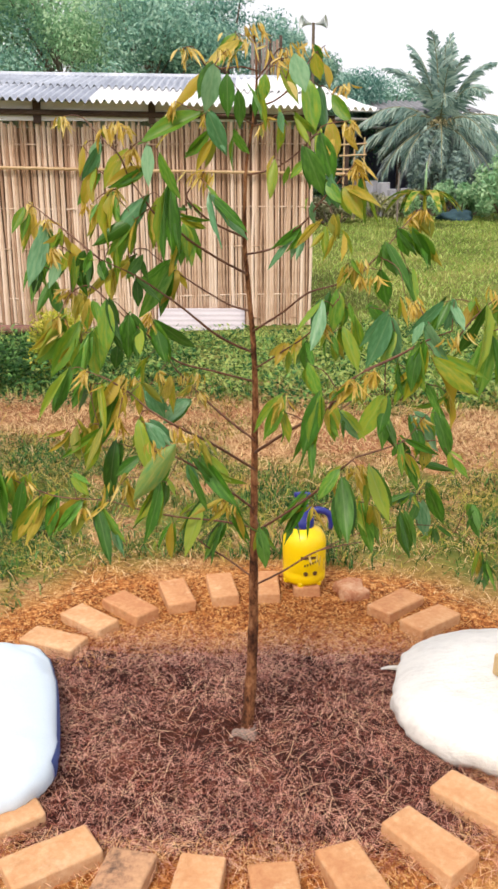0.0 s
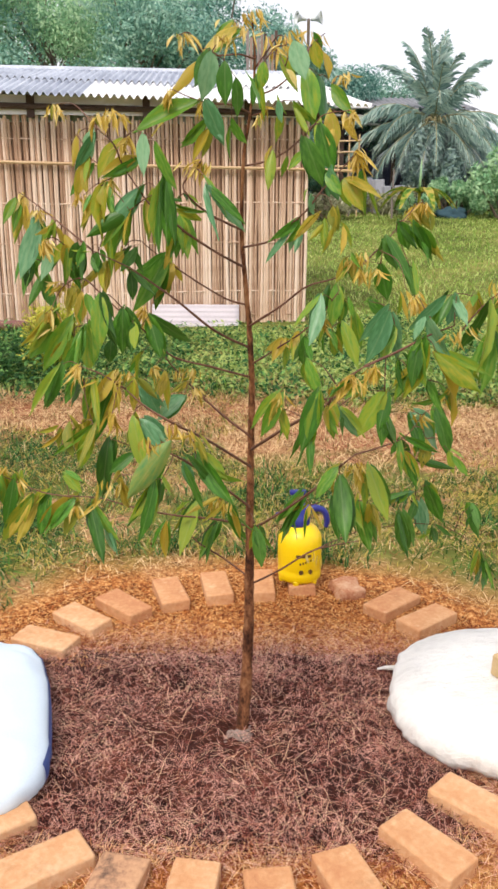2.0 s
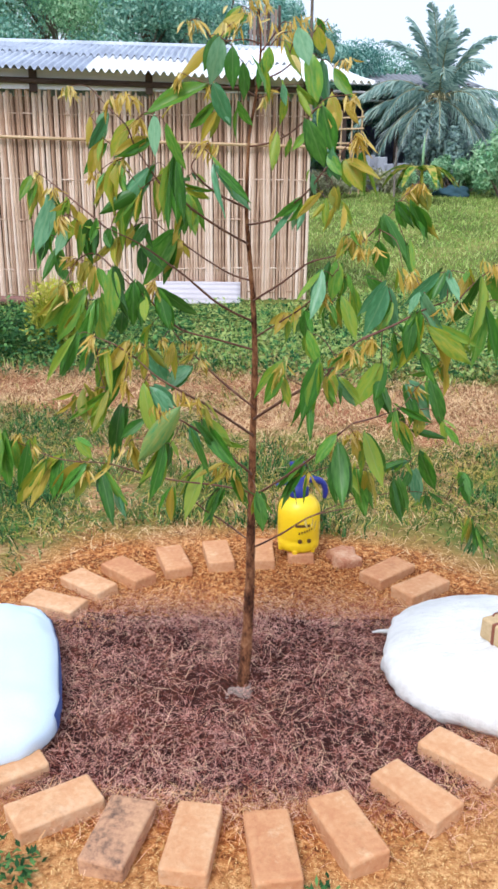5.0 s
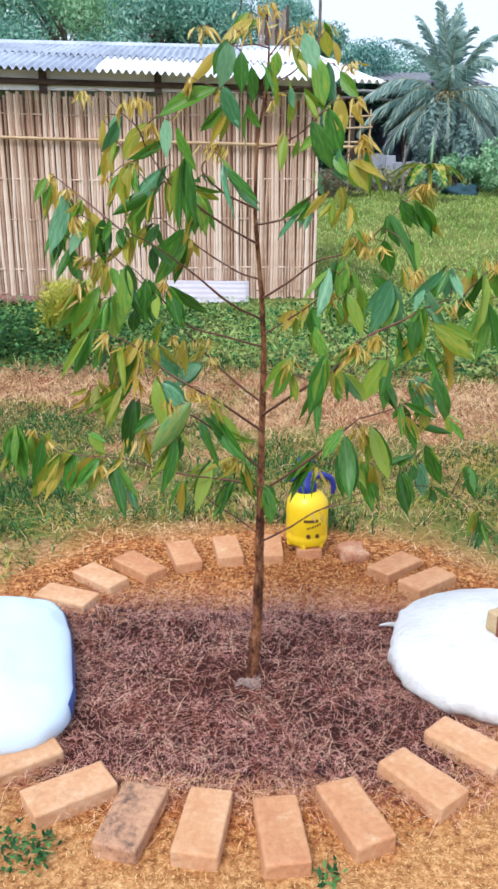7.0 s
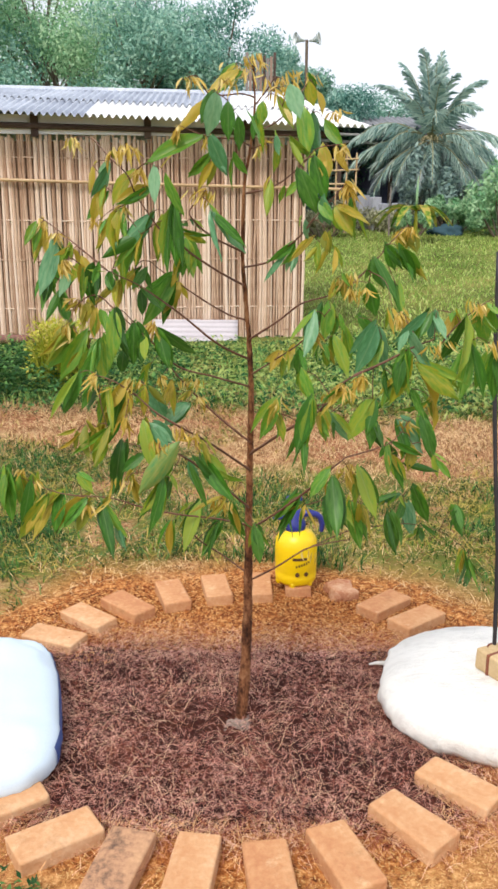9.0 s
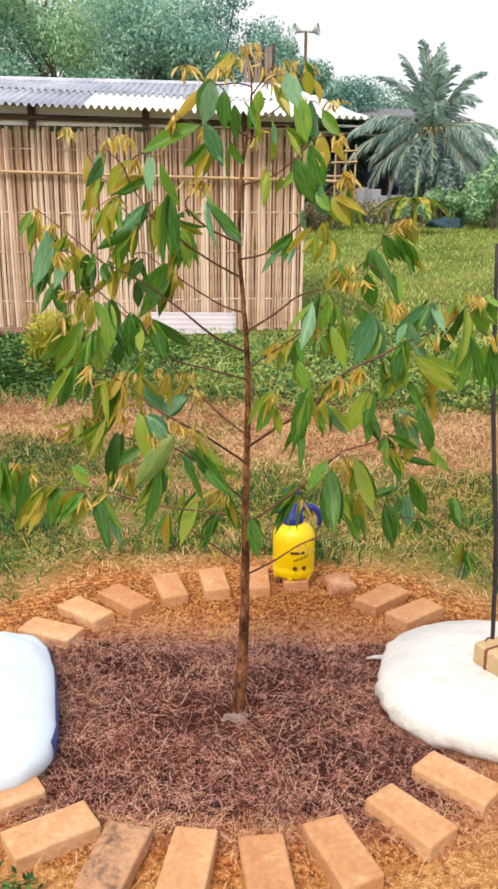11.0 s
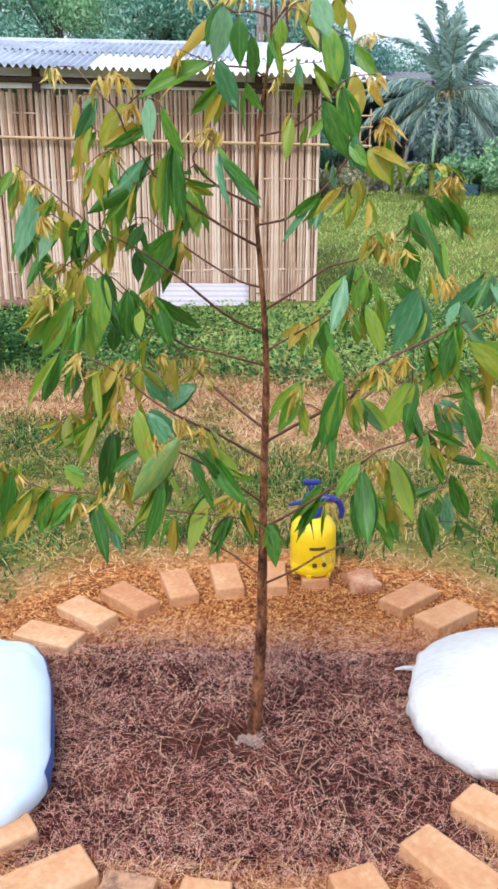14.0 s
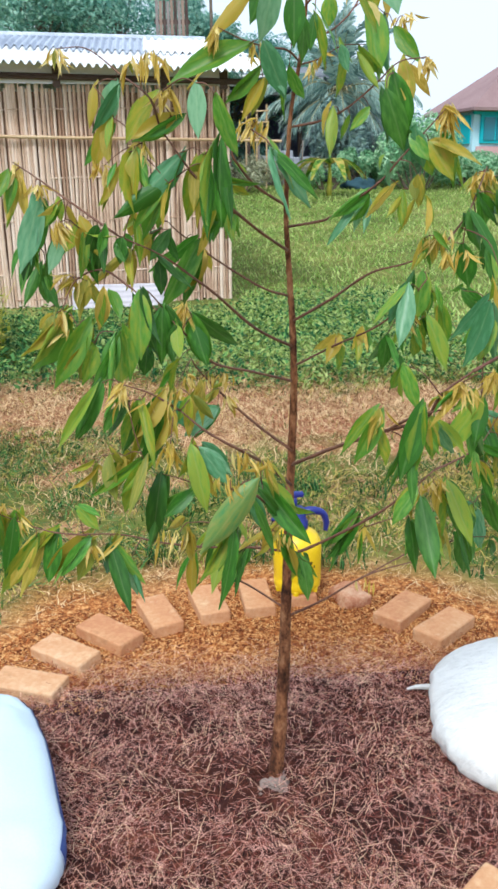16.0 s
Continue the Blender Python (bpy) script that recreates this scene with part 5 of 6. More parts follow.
    limb(tree, [(0.022, 2.037, 1.029), (-0.067, 1.95, 1.07), (-0.143, 1.9, 1.101), (-0.195, 1.81, 1.173), (-0.228, 1.79, 1.204), (-0.269, 1.8, 1.241)], 0.0044,
         [("green", (-0.258, 1.72, 1.246), (-0.258, 1.72, 1.157), 0.032),
          ("green", (-0.225, 1.78, 1.215), (-0.229, 1.78, 1.132), 0.031),
          ("dark", (-0.251, 1.79, 1.151), (-0.256, 1.79, 1.109), 0.025),
          ("dark", (-0.205, 1.78, 1.184), (-0.212, 1.78, 1.132), 0.027),
          ("green", (-0.178, 1.81, 1.196), (-0.158, 1.81, 1.111), 0.038),
          ("bronze", (-0.162, 1.92, 1.065), (-0.171, 1.92, 1.015), 0.018),
          ("olive", (-0.203, 1.85, 1.112), (-0.215, 1.85, 1.056), 0.016)],
         [((-0.189, 1.82, 1.207), 6), ((-0.185, 1.92, 1.071), 4)])
    limb(tree, [(-0.269, 1.8, 1.241), (-0.317, 1.86, 1.266), (-0.365, 1.9, 1.246), (-0.389, 1.88, 1.201)], 0.0032,
         [("bronze", (-0.348, 1.93, 1.242), (-0.365, 1.93, 1.198), 0.034),
          ("pale", (-0.317, 1.85, 1.239), (-0.326, 1.85, 1.175), 0.024),
          ("olive", (-0.378, 1.88, 1.196), (-0.436, 1.88, 1.091), 0.043),
          ("olive", (-0.341, 1.86, 1.19), (-0.402, 1.86, 1.084), 0.04),
          ("olive", (-0.338, 1.85, 1.148), (-0.355, 1.85, 1.092), 0.028),
          ("green", (-0.289, 1.74, 1.184), (-0.291, 1.74, 1.096), 0.037),
          ("bronze", (-0.409, 1.9, 1.188), (-0.422, 1.9, 1.138), 0.023)],
         [((-0.375, 1.92, 1.251), 7), ((-0.386, 1.88, 1.198), 7), ((-0.361, 1.87, 1.164), 4)])
    limb(tree, [(0.023, 2.05, 0.883), (-0.042, 2.05, 0.935), (-0.105, 2.05, 0.995), (-0.158, 2.04, 1.055), (-0.174, 2.02, 1.083)], 0.0052,
         [("bluish", (-0.129, 2.0, 0.991), (-0.185, 2.0, 0.94), 0.038),
          ("bluish", (-0.215, 1.95, 1.032), (-0.179, 1.95, 0.971), 0.032),
          ("bronze", (-0.121, 2.03, 1.019), (-0.159, 2.03, 0.991), 0.012)],
         [((-0.119, 2.04, 1.047), 7), ((-0.102, 2.04, 1.002), 4)])
    limb(tree, [(0.023, 2.06, 0.806), (-0.062, 1.82, 0.936), (-0.112, 1.66, 1.011), (-0.167, 1.64, 1.051), (-0.206, 1.65, 1.083)], 0.0054,
         [("bronze", (-0.191, 1.66, 1.098), (-0.195, 1.66, 1.043), 0.017),
          ("bronze", (-0.216, 1.63, 1.088), (-0.225, 1.63, 1.049), 0.015),
          ("green", (-0.192, 1.64, 1.033), (-0.175, 1.64, 0.944), 0.027),
          ("bluish", (-0.179, 1.65, 1.025), (-0.144, 1.65, 0.979), 0.025),
          ("dark", (-0.238, 1.64, 0.992), (-0.257, 1.64, 0.887), 0.029),
          ("green", (-0.192, 1.63, 0.966), (-0.232, 1.63, 0.937), 0.021)],
         [((-0.098, 1.62, 1.016), 6), ((-0.205, 1.68, 1.11), 6), ((-0.223, 1.6, 1.049), 8)])
    limb(tree, [(-0.206, 1.65, 1.083), (-0.246, 1.64, 1.112), (-0.284, 1.64, 1.127)], 0.0032,
         [("dark", (-0.315, 1.64, 1.131), (-0.355, 1.64, 1.048), 0.027),
          ("dark", (-0.279, 1.64, 1.102), (-0.32, 1.64, 1.048), 0.021),
          ("olive", (-0.264, 1.66, 1.098), (-0.293, 1.66, 1.011), 0.025),
          ("green", (-0.237, 1.65, 1.105), (-0.269, 1.65, 1.015), 0.035),
          ("bronze", (-0.311, 1.65, 1.02), (-0.306, 1.65, 0.966), 0.023),
          ("bronze", (-0.331, 1.66, 1.007), (-0.335, 1.66, 0.969), 0.011),
          ("olive", (-0.261, 1.62, 1.018), (-0.294, 1.62, 0.94), 0.027),
          ("bronze", (-0.291, 1.66, 1.015), (-0.304, 1.66, 0.968), 0.016)],
         [((-0.285, 1.63, 1.127), 5), ((-0.261, 1.64, 1.104), 3)])
    limb(tree, [(0.023, 2.08, 0.694), (-0.032, 1.9, 0.805), (-0.076, 1.7, 0.912), (-0.113, 1.57, 0.981), (-0.147, 1.51, 1.011)], 0.0050,
         [("mottled", (-0.113, 1.51, 1.02), (-0.184, 1.51, 0.929), 0.047),
          ("bronze", (-0.205, 1.55, 0.95), (-0.213, 1.55, 0.9), 0.018),
          ("green", (-0.142, 1.53, 0.947), (-0.156, 1.53, 0.861), 0.025),
          ("dark", (-0.134, 1.55, 0.94), (-0.143, 1.55, 0.884), 0.014),
          ("green", (-0.082, 1.7, 0.948), (-0.022, 1.7, 0.866), 0.032),
          ("bluish", (-0.101, 1.65, 0.95), (-0.088, 1.65, 0.884), 0.023),
          ("bronze", (-0.079, 1.68, 0.984), (-0.059, 1.68, 0.941), 0.012),
          ("bronze", (-0.036, 1.85, 0.809), (-0.057, 1.85, 0.755), 0.017),
          ("green", (-0.024, 1.85, 0.786), (0.006, 1.85, 0.698), 0.022)],
         [((-0.147, 1.52, 1.02), 5), ((-0.216, 1.55, 0.936), 3), ((-0.047, 1.85, 0.796), 5)])
    limb(tree, [(0.023, 2.1, 0.496), (-0.05, 2.13, 0.54), (-0.119, 2.13, 0.588), (-0.15, 2.11, 0.649), (-0.127, 2.09, 0.7)], 0.0040,
         [("green", (-0.109, 2.05, 0.718), (-0.172, 2.05, 0.53), 0.043),
          ("dark", (-0.068, 2.13, 0.636), (-0.122, 2.13, 0.5), 0.032),
          ("olive", (-0.183, 2.05, 0.668), (-0.191, 2.05, 0.573), 0.023),
          ("olive", (-0.133, 2.08, 0.696), (-0.15, 2.08, 0.646), 0.016)],
         [])
    limb(tree, [(0.023, 2.085, 0.644), (-0.065, 2.05, 0.676), (-0.165, 2.0, 0.706), (-0.247, 1.96, 0.739), (-0.317, 1.94, 0.768), (-0.389, 1.935, 0.776)], 0.0046,
         [("dark", (-0.34, 1.93, 0.758), (-0.311, 1.93, 0.642), 0.031),
          ("bluish", (-0.308, 1.94, 0.706), (-0.298, 1.94, 0.637), 0.022),
          ("olive", (-0.384, 1.95, 0.772), (-0.464, 1.95, 0.695), 0.042),
          ("olive", (-0.376, 1.94, 0.765), (-0.441, 1.94, 0.691), 0.038),
          ("green", (-0.399, 1.94, 0.83), (-0.363, 1.94, 0.786), 0.025),
          ("bronze", (-0.323, 1.94, 0.776), (-0.344, 1.94, 0.736), 0.013)],
         [((-0.377, 1.93, 0.753), 5)])
    limb(tree, [(-0.383, 1.935, 0.773), (-0.451, 1.94, 0.783), (-0.521, 1.95, 0.809), (-0.571, 1.96, 0.829)], 0.0028,
         [("green", (-0.572, 1.95, 0.837), (-0.567, 1.95, 0.711), 0.061),
          ("green", (-0.596, 1.97, 0.821), (-0.615, 1.97, 0.717), 0.053),
          ("green", (-0.541, 1.95, 0.823), (-0.537, 1.95, 0.732), 0.04),
          ("olive", (-0.511, 1.95, 0.82), (-0.571, 1.95, 0.66), 0.052),
          ("olive", (-0.477, 1.94, 0.768), (-0.545, 1.94, 0.67), 0.046),
          ("green", (-0.437, 1.95, 0.777), (-0.465, 1.95, 0.688), 0.037)],
         [((-0.55, 1.96, 0.832), 4), ((-0.505, 1.95, 0.809), 3)])
    return tree


sapling()


def cement_collar():
    bm = bmesh.new()
    bmesh.ops.create_icosphere(bm, subdivisions=4, radius=1)
    for v in bm.verts:
        c = v.co.copy()
        f = 1 + 0.30 * noise.noise(c * 1.7) + 0.40 * noise.noise(c * 5) + 0.22 * noise.noise(c * 13)
        v.co = Vector((-0.008 + c.x * 0.047 * f, 2.120 + c.y * 0.044 * f, 0.0265 + c.z * 0.0105 * f))
    tagged(part("ash_mound", bm, CEMENT, smooth=True), "small pale grey heap of ash round the stem", "ash")


cement_collar()


# ---- background ----
def far_tree(x, y, height, spread_r, seed, mat=FAR_LEAF, leaf=0.11, count=29000, label="tall leafy green tree behind the hut", name="tree"):
    r = np.random.default_rng(seed)
    z0 = ground_z(x, y)
    ob = base(name, x, y, z0, label, "tree", "trees behind the hut")
    top = np.array((x + r.normal(0, 0.3), y, z0 + height * 0.72))
    path = smooth_path([(x, y, z0 - 0.1), (x + r.normal(0, 0.15), y, z0 + height * 0.35), top], 5)
    pieces = [tube(path, [0.16, 0.11, 0.05], 8, 0.08, r)]
    centres, radii = [], []
    for k in range(36):
        a, hh = r.uniform(0, 2 * math.pi), r.uniform(0.10, 0.95)
        rr = spread_r * (1.05 - abs(hh - 0.55)) * r.uniform(0.5, 1.0)
        c = np.array((x + rr * math.cos(a), y + rr * math.sin(a) * 0.7, z0 + height * hh))
        start = path[int((0.3 + 0.6 * min(hh, 0.9)) * (len(path) - 1))]
        pieces.append(tube(smooth_path([start, (start + c) / 2 + (0, 0, -0.1), c], 3), [0.05, 0.03, 0.012], 5))
        centres.append(c)
        radii.append(np.array((1, 1, 0.75)) * spread_r * r.uniform(0.22, 0.44))
    v, f = joined(*pieces)
    solid("trunk", v, f, FAR_BARK, ob)
    v, f = leaf_cloud(r, centres, radii, count, leaf)
    solid("crown", v, f, mat, ob)
    return ob


for i, (x, y, h, s) in enumerate([(-7.4, 21, 6.8, 2.5), (-4.9, 23, 7.0, 2.3), (-2.6, 21, 5.6, 2.1), (-0.9, 22, 5.9, 1.9), (0.95, 25, 5.0, 1.35), (-6.2, 27, 8.4, 2.8), (-3.2, 28, 8.0, 2.8),
                                  (2.6, 30, 4.9, 2.0), (4.6, 33, 4.5, 2.2), (6.8, 36, 4.2, 2.4), (9.4, 37, 3.2, 1.8), (5.6, 34, 3.6, 2.0)]):
    far_tree(x, y, h, s, 40 + i, (FAR_LEAF, FAR_PALE, FAR_LEAF, FAR_BLUE)[i % 4])


def bush(x, y, sx, sy, h, seed, mat=BUSH, leaf=0.15, count=4200, label="low bushy green shrub at the edge of the field"):
    r = np.random.default_rng(seed)
    z0 = ground_z(x, y)
    ob = base("bush", x, y, z0, label, "bush")
    cs, rs, stems = [], [], []
    for k in range(9):
        c = np.array((x + r.uniform(-sx, sx), y + r.uniform(-sy, sy), z0 + h * r.uniform(0.25, 0.8)))
        cs.append(c)
        rs.append(np.array((sx * 0.42, sy * 0.42, h * 0.32)) * r.uniform(0.7, 1.2))
        stems.append(tube([(x + (c[0] - x) * 0.3, y + (c[1] - y) * 0.3, z0 - 0.05), c], [0.03, 0.01], 5))
    v, f = joined(*stems)
    solid("stem", v, f, FAR_BARK, ob)
    v, f = leaf_cloud(r, cs, rs, count, leaf)
    solid("foliage", v, f, mat, ob)
    return ob


bush(7.2, 24.2, 1.1, 0.8, 2.1, 1)
bush(9.2, 25.4, 1.3, 0.9, 0.9, 2)
bush(5.5, 26.2, 0.7, 0.5, 2.5, 3, SHADE_LEAF, 0.24, 3000, "dusky grey-green shrub round the foot of the palm")
bush(5.9, 25.3, 0.7, 0.5, 1.0, 13)
bush(6.9, 27.6, 0.7, 0.5, 2.4, 14, SHADE_LEAF, 0.24, 2200, "dusky grey-green shrub beside the palm")
bush(6.0, 28.2, 1.0, 0.6, 2.6, 9, FAR_BLUE, 0.14, 3000, "dark bluish shrub behind the palm")
bush(7.6, 28.6, 0.9, 0.6, 2.4, 10, FAR_BLUE, 0.14, 2600, "dark bluish shrub behind the palm")
bush(8.4, 27.5, 1.4, 0.9, 0.8, 4)
bush(10.6, 27.0, 1.5, 0.9, 0.9, 5)
bush(3.7, 25.8, 1.0, 0.6, 0.9, 6, DRY_LEAF, 0.12, 2600, "dry brown brush at the edge of the field")
bush(2.1, 24.0, 0.7, 0.5, 0.9, 7, DRY_LEAF, 0.12, 2000, "dry brown brush at the edge of the field")
bush(4.7, 24.6, 0.5, 0.4, 0.8, 8, BUSH, 0.12, 900, "yellow-green shrub before the shed")


def banana_plant(x, y, height, seed, label):
    """A short sheathed stem with arching broad leaves and a rolled young leaf in the middle."""
    r = np.random.default_rng(seed)
    z0 = ground_z(x, y)
    ob = base("banana_plant", x, y, z0, label, "banana plant")
    v, f = tube([(x, y, z0 - 0.05), (x + 0.01, y, z0 + height * 0.30), (x, y, z0 + height * 0.55)], [0.07, 0.055, 0.03], 9)
    solid("stem", v, f, FERN, ob, smooth=True)
    v, f = tube([(x, y, z0 + height * 0.5), (x + 0.01, y, z0 + height * 0.8), (x + 0.015, y, z0 + height * 1.05)], [0.03, 0.035, 0.008], 8)
    solid("rolled_leaf", v, f, BUSH, ob, smooth=True)
    for k in range(8):
        a, ln = 2 * math.pi * k * 0.382 + r.uniform(-0.3, 0.3), height * r.uniform(0.55, 0.8)
        rise_to, verts, faces = r.uniform(0.25, 0.55), [], []
        side = np.array((-math.sin(a), math.cos(a), 0.0))
        for i in range(9):
            t = i / 8
            c = np.array((x + math.cos(a) * ln * t, y + math.sin(a) * ln * t, z0 + height * (0.5 + rise_to * t - (rise_to + 0.25) * t * t)))
            w = 0.075 * height * (math.sin(math.pi * min(1.0, t * 0.94 + 0.04)) ** 0.6) + 0.004
            verts += [c - side * w + (0, 0, 0.35 * w), c + (0, 0, -0.01), c + side * w + (0, 0, 0.35 * w)]
        for i in range(8):
            o = 3 * i
            faces += [(o, o + 1, o + 4, o + 3), (o + 1, o + 2, o + 5, o + 4)]
        solid("leaf", verts, faces, GRASS, ob, smooth=True)
    return ob


def palm(x, y, seed=3):
    r = np.random.default_rng(seed)
    z0 = ground_z(x, y)
    ob = base("coconut_palm", x, y, z0, "short coconut palm with arching grey-green fronds", "palm tree")
    top = z0 + 2.7
    v, f = tube(smooth_path([(x, y, z0 - 0.1), (x + 0.05, y, z0 + 1.3), (x, y, top)], 5), [0.22, 0.16, 0.13], 12, 0.06, r)
    solid("trunk", v, f, FAR_BARK, ob, smooth=True)
    for k in range(64):
        a = 2 * math.pi * (k * 0.382) + r.uniform(-0.2, 0.2)
        if k < 9:
            lift = r.normal(1.45, 0.07)
        elif k < 22:
            lift = 1.30 - 0.45 * (k - 9) / 12 + r.normal(0, 0.06)
        else:
            lift = 0.62 - 1.75 * (k - 22) / 41 + r.normal(0, 0.12)
        ln = (r.uniform(2.0, 2.65) if k < 22 else r.uniform(2.4, 3.2)) - 1.1 * max(0.0, -math.sin(lift))
        bow = r.uniform(0.0, 0.02) - (0.022 if k < 22 else 0.0)
        p, d, pts = np.array((x, y, top)), np.array((math.cos(a) * math.cos(lift), math.sin(a) * math.cos(lift), math.sin(lift))), []
        for s in range(13):
            pts.append(p.copy())
            p = p + d * ln / 12
            d = d + np.array((0, 0, -bow - 0.024 * s))
            d /= np.linalg.norm(d)
        pts = np.array(pts)
        v, f = tube(pts, [0.04, 0.02, 0.006], 5)
        rib = solid("frond", v, f, PALM_RIB, ob)
        verts, faces = [], []
        fine = smooth_path(pts, 4)
        for i in range(6, len(fine) - 1):
            w = fine[i + 1] - fine[i]
            w /= np.linalg.norm(w)
            side = np.cross(w, (0, 0, 1.0))
            side /= np.linalg.norm(side) + 1e-9
            t = i / len(fine)
            for sg in (-1, 1):
                lln = (0.50 if k < 22 else 0.68) * math.sin(math.pi * min(0.97, 0.12 + 0.88 * t)) ** 0.6 * r.uniform(0.85, 1.1)
                dd = side * sg * 0.6 + w * r.uniform(0.7, 1.2) + np.array((0, 0, -0.1 - 0.9 * r.uniform() * (1.0 if lift < 0.7 else 0.4))) + r.normal(0, 0.10, 3)
                dd /= np.linalg.norm(dd)
                o = len(verts)
                q = fine[i]
                verts += [q - w * 0.022, q + w * 0.022, q + dd * lln * 0.6 + w * 0.024 + (0, 0, 0.01), q + dd * lln + (0, 0, -0.05)]
                faces += [(o, o + 1, o + 2), (o, o + 2, o + 3)]
        solid("frond_blade", verts, faces, PALM if lift > -0.35 else PALM_DRY, rib)
    for k in range(7):
        a = -math.pi / 2 + (k - 3) * 0.42
        reach = r.uniform(0.30, 0.48)
        q = np.array((x + 0.16 * math.cos(a), y + 0.16 * math.sin(a) - 0.35, top - 0.05))
        out = np.array((math.cos(a), math.sin(a), 0.0))
        v, f = tube(smooth_path([q, q + out * reach * 0.5 + (0, 0, 0.10), q + out * reach + (0, 0, -0.16)], 5), [0.022, 0.014, 0.006], 6)
        solid("flower_stalk", v, f, PALM_STALK, ob)
    return ob


palm(5.55, 27.0)
banana_plant(4.43, 23.0, 1.62, 6, "young yellow-green banana plant at the edge of the field")


def shed():
    z = ground_z(3.6, 29)
    ob = base("open_shed", 3.6, 29.0, z, "dark open-sided shed with a grey sheet roof under the palm", "shed")
    # the walls' navy colour stands for the shadow inside the shed
    part("back_wall", box_bm(3.9, 31.4, z + 1.75, 6.4, 0.06, 3.5), SHED_SHADE, ob)
    part("side_wall", box_bm(0.8, 30.2, z + 1.7, 0.06, 2.4, 3.4), SHED_SHADE, ob)
    part("side_wall", box_bm(7.0, 30.2, z + 1.6, 0.06, 2.4, 3.2), SHED_SHADE, ob)
    for x in (1.0, 2.9, 4.6, 6.8):
        part("post", box_bm(x, 28.6, z + 1.62, 0.13, 0.13, 3.24), TIMBER, ob)
    for i in range(7):
        sheet_mesh("roof_sheet", 0.6 + 0.93 * i, 1.58 + 0.93 * i, 27.9, z + 3.26 - 0.03 * i, 31.6, z + 4.0 - 0.03 * i, SHED_ROOF, ob, 0.02 * (i % 2), pitch=0.2, amp=0.03)
    # added pale tubes paint the lit edges of the roof sheets
    for yy, zz, x1 in ((27.84, 3.20, 5.2), (28.1, 2.98, 4.9), (28.35, 2.80, 4.1)):
        v, f = tube([(0.7, yy, z + zz), (2.8, yy, z + zz - 0.05), (x1, yy, z + zz - 0.12)], [0.05, 0.04], 7)
        solid("eave_pole", v, f, LIT_EDGE, ob)
    return ob


shed()


def house():
    x0, y0 = 11.08, 30.4
    z = ground_z(x0, y0)
    ob = base("bungalow", x0, y0, z, "turquoise bungalow with a pinkish brown hipped roof", "house")
    turn = 12.0
    frame_m = pose(x0, y0, z, 0, 0, turn)

    def block(name, cx, cy, cz, sx, sy, sz, mat, parent):
        bm = box_bm(cx, cy, cz, sx, sy, sz)
        bmesh.ops.transform(bm, matrix=frame_m, verts=bm.verts)
        return part(name, bm, mat, parent)

    block("wall", 2.9, 1.2, 1.2, 5.8, 2.4, 2.42, PALE_BLUE, ob)
    block("side_panel", -0.02, 1.2, 1.72, 0.08, 2.1, 0.95, TEAL, ob)
    block("dado", 2.9, -0.02, 0.57, 5.5, 0.08, 1.14, PINK, ob)
    for wx in (0.85, 2.6, 4.3):
        win = block("window", wx, -0.05, 1.72, 1.15, 0.10, 0.95, TEAL, ob)
        for k in (-0.26, 0.26):
            block("pane", wx + k, -0.12, 1.72, 0.44, 0.03, 0.76, WINDOW_GLASS, win)
    block("band", 2.9, -0.06, 2.30, 5.9, 0.12, 0.2, TEAL, ob)
    e = [(-0.35, -0.5, 2.40), (6.2, -0.5, 2.40), (6.2, 2.9, 2.40), (-0.35, 2.9, 2.40), (2.5, 1.2, 4.4), (3.6, 1.2, 4.4)]
    verts = [frame_m @ Vector(p) for p in e] + [frame_m @ Vector((p[0], p[1], p[2] - 0.10)) for p in e[:4]]
    solid("roof", verts, [(0, 1, 5, 4), (1, 2, 5), (2, 3, 4, 5), (3, 0, 4), (6, 7, 1, 0), (7, 8, 2, 1), (8, 9, 3, 2), (9, 6, 0, 3), (6, 9, 8, 7)], TILE_ROOF, ob)
    return ob


house()


def speaker_mast():
    x, y = 1.47, 24.0
    z = ground_z(x, y)
    ob = base("loudspeaker_mast", x, y, z, "tall pole carrying two pale horn loudspeakers", "loudspeaker")
    v, f = tube([(x, y, z), (x, y, 6.28)], [0.04], 8)
    solid("pole", v, f, FAR_BARK, ob)
    for sg in (-1, 1):
        v, f = turned([(0.05, 0.0), (0.07, 0.12), (0.11, 0.24), (0.20, 0.38), (0.25, 0.42), (0.23, 0.42), (0.05, 0.15)], 0, 0, 0, 20)
        h = solid("horn", v, f, HORN, smooth=True)
        h.matrix_basis = pose(x + sg * 0.06, y, 6.26, 0, sg * 84, -sg * 20) @ Matrix.Diagonal((0.68, 0.68, 0.68, 1))
        under(h, ob)


speaker_mast()


def slat_tower():
    x, y = 0.12, 13.4
    ob = base("slatted_screen", x, y, 0.0, "grey weathered slatted timber screen rising behind the roof", "screen")
    r = np.random.default_rng(12)
    for i in range(9):
        part("slat", box_bm(x - 0.18 + 0.052 * i, y + r.uniform(-0.01, 0.01), 1.95 + r.uniform(-0.06, 0.06), 0.042, 0.02, 3.9), (GREY_WOOD, BARE_WOOD, TIMBER)[i % 3], ob)
    for zz in (0.8, 2.2, 3.6):
        part("batten", box_bm(x + 0.03, y + 0.025, zz, 0.5, 0.025, 0.06), TIMBER, ob)


slat_tower()

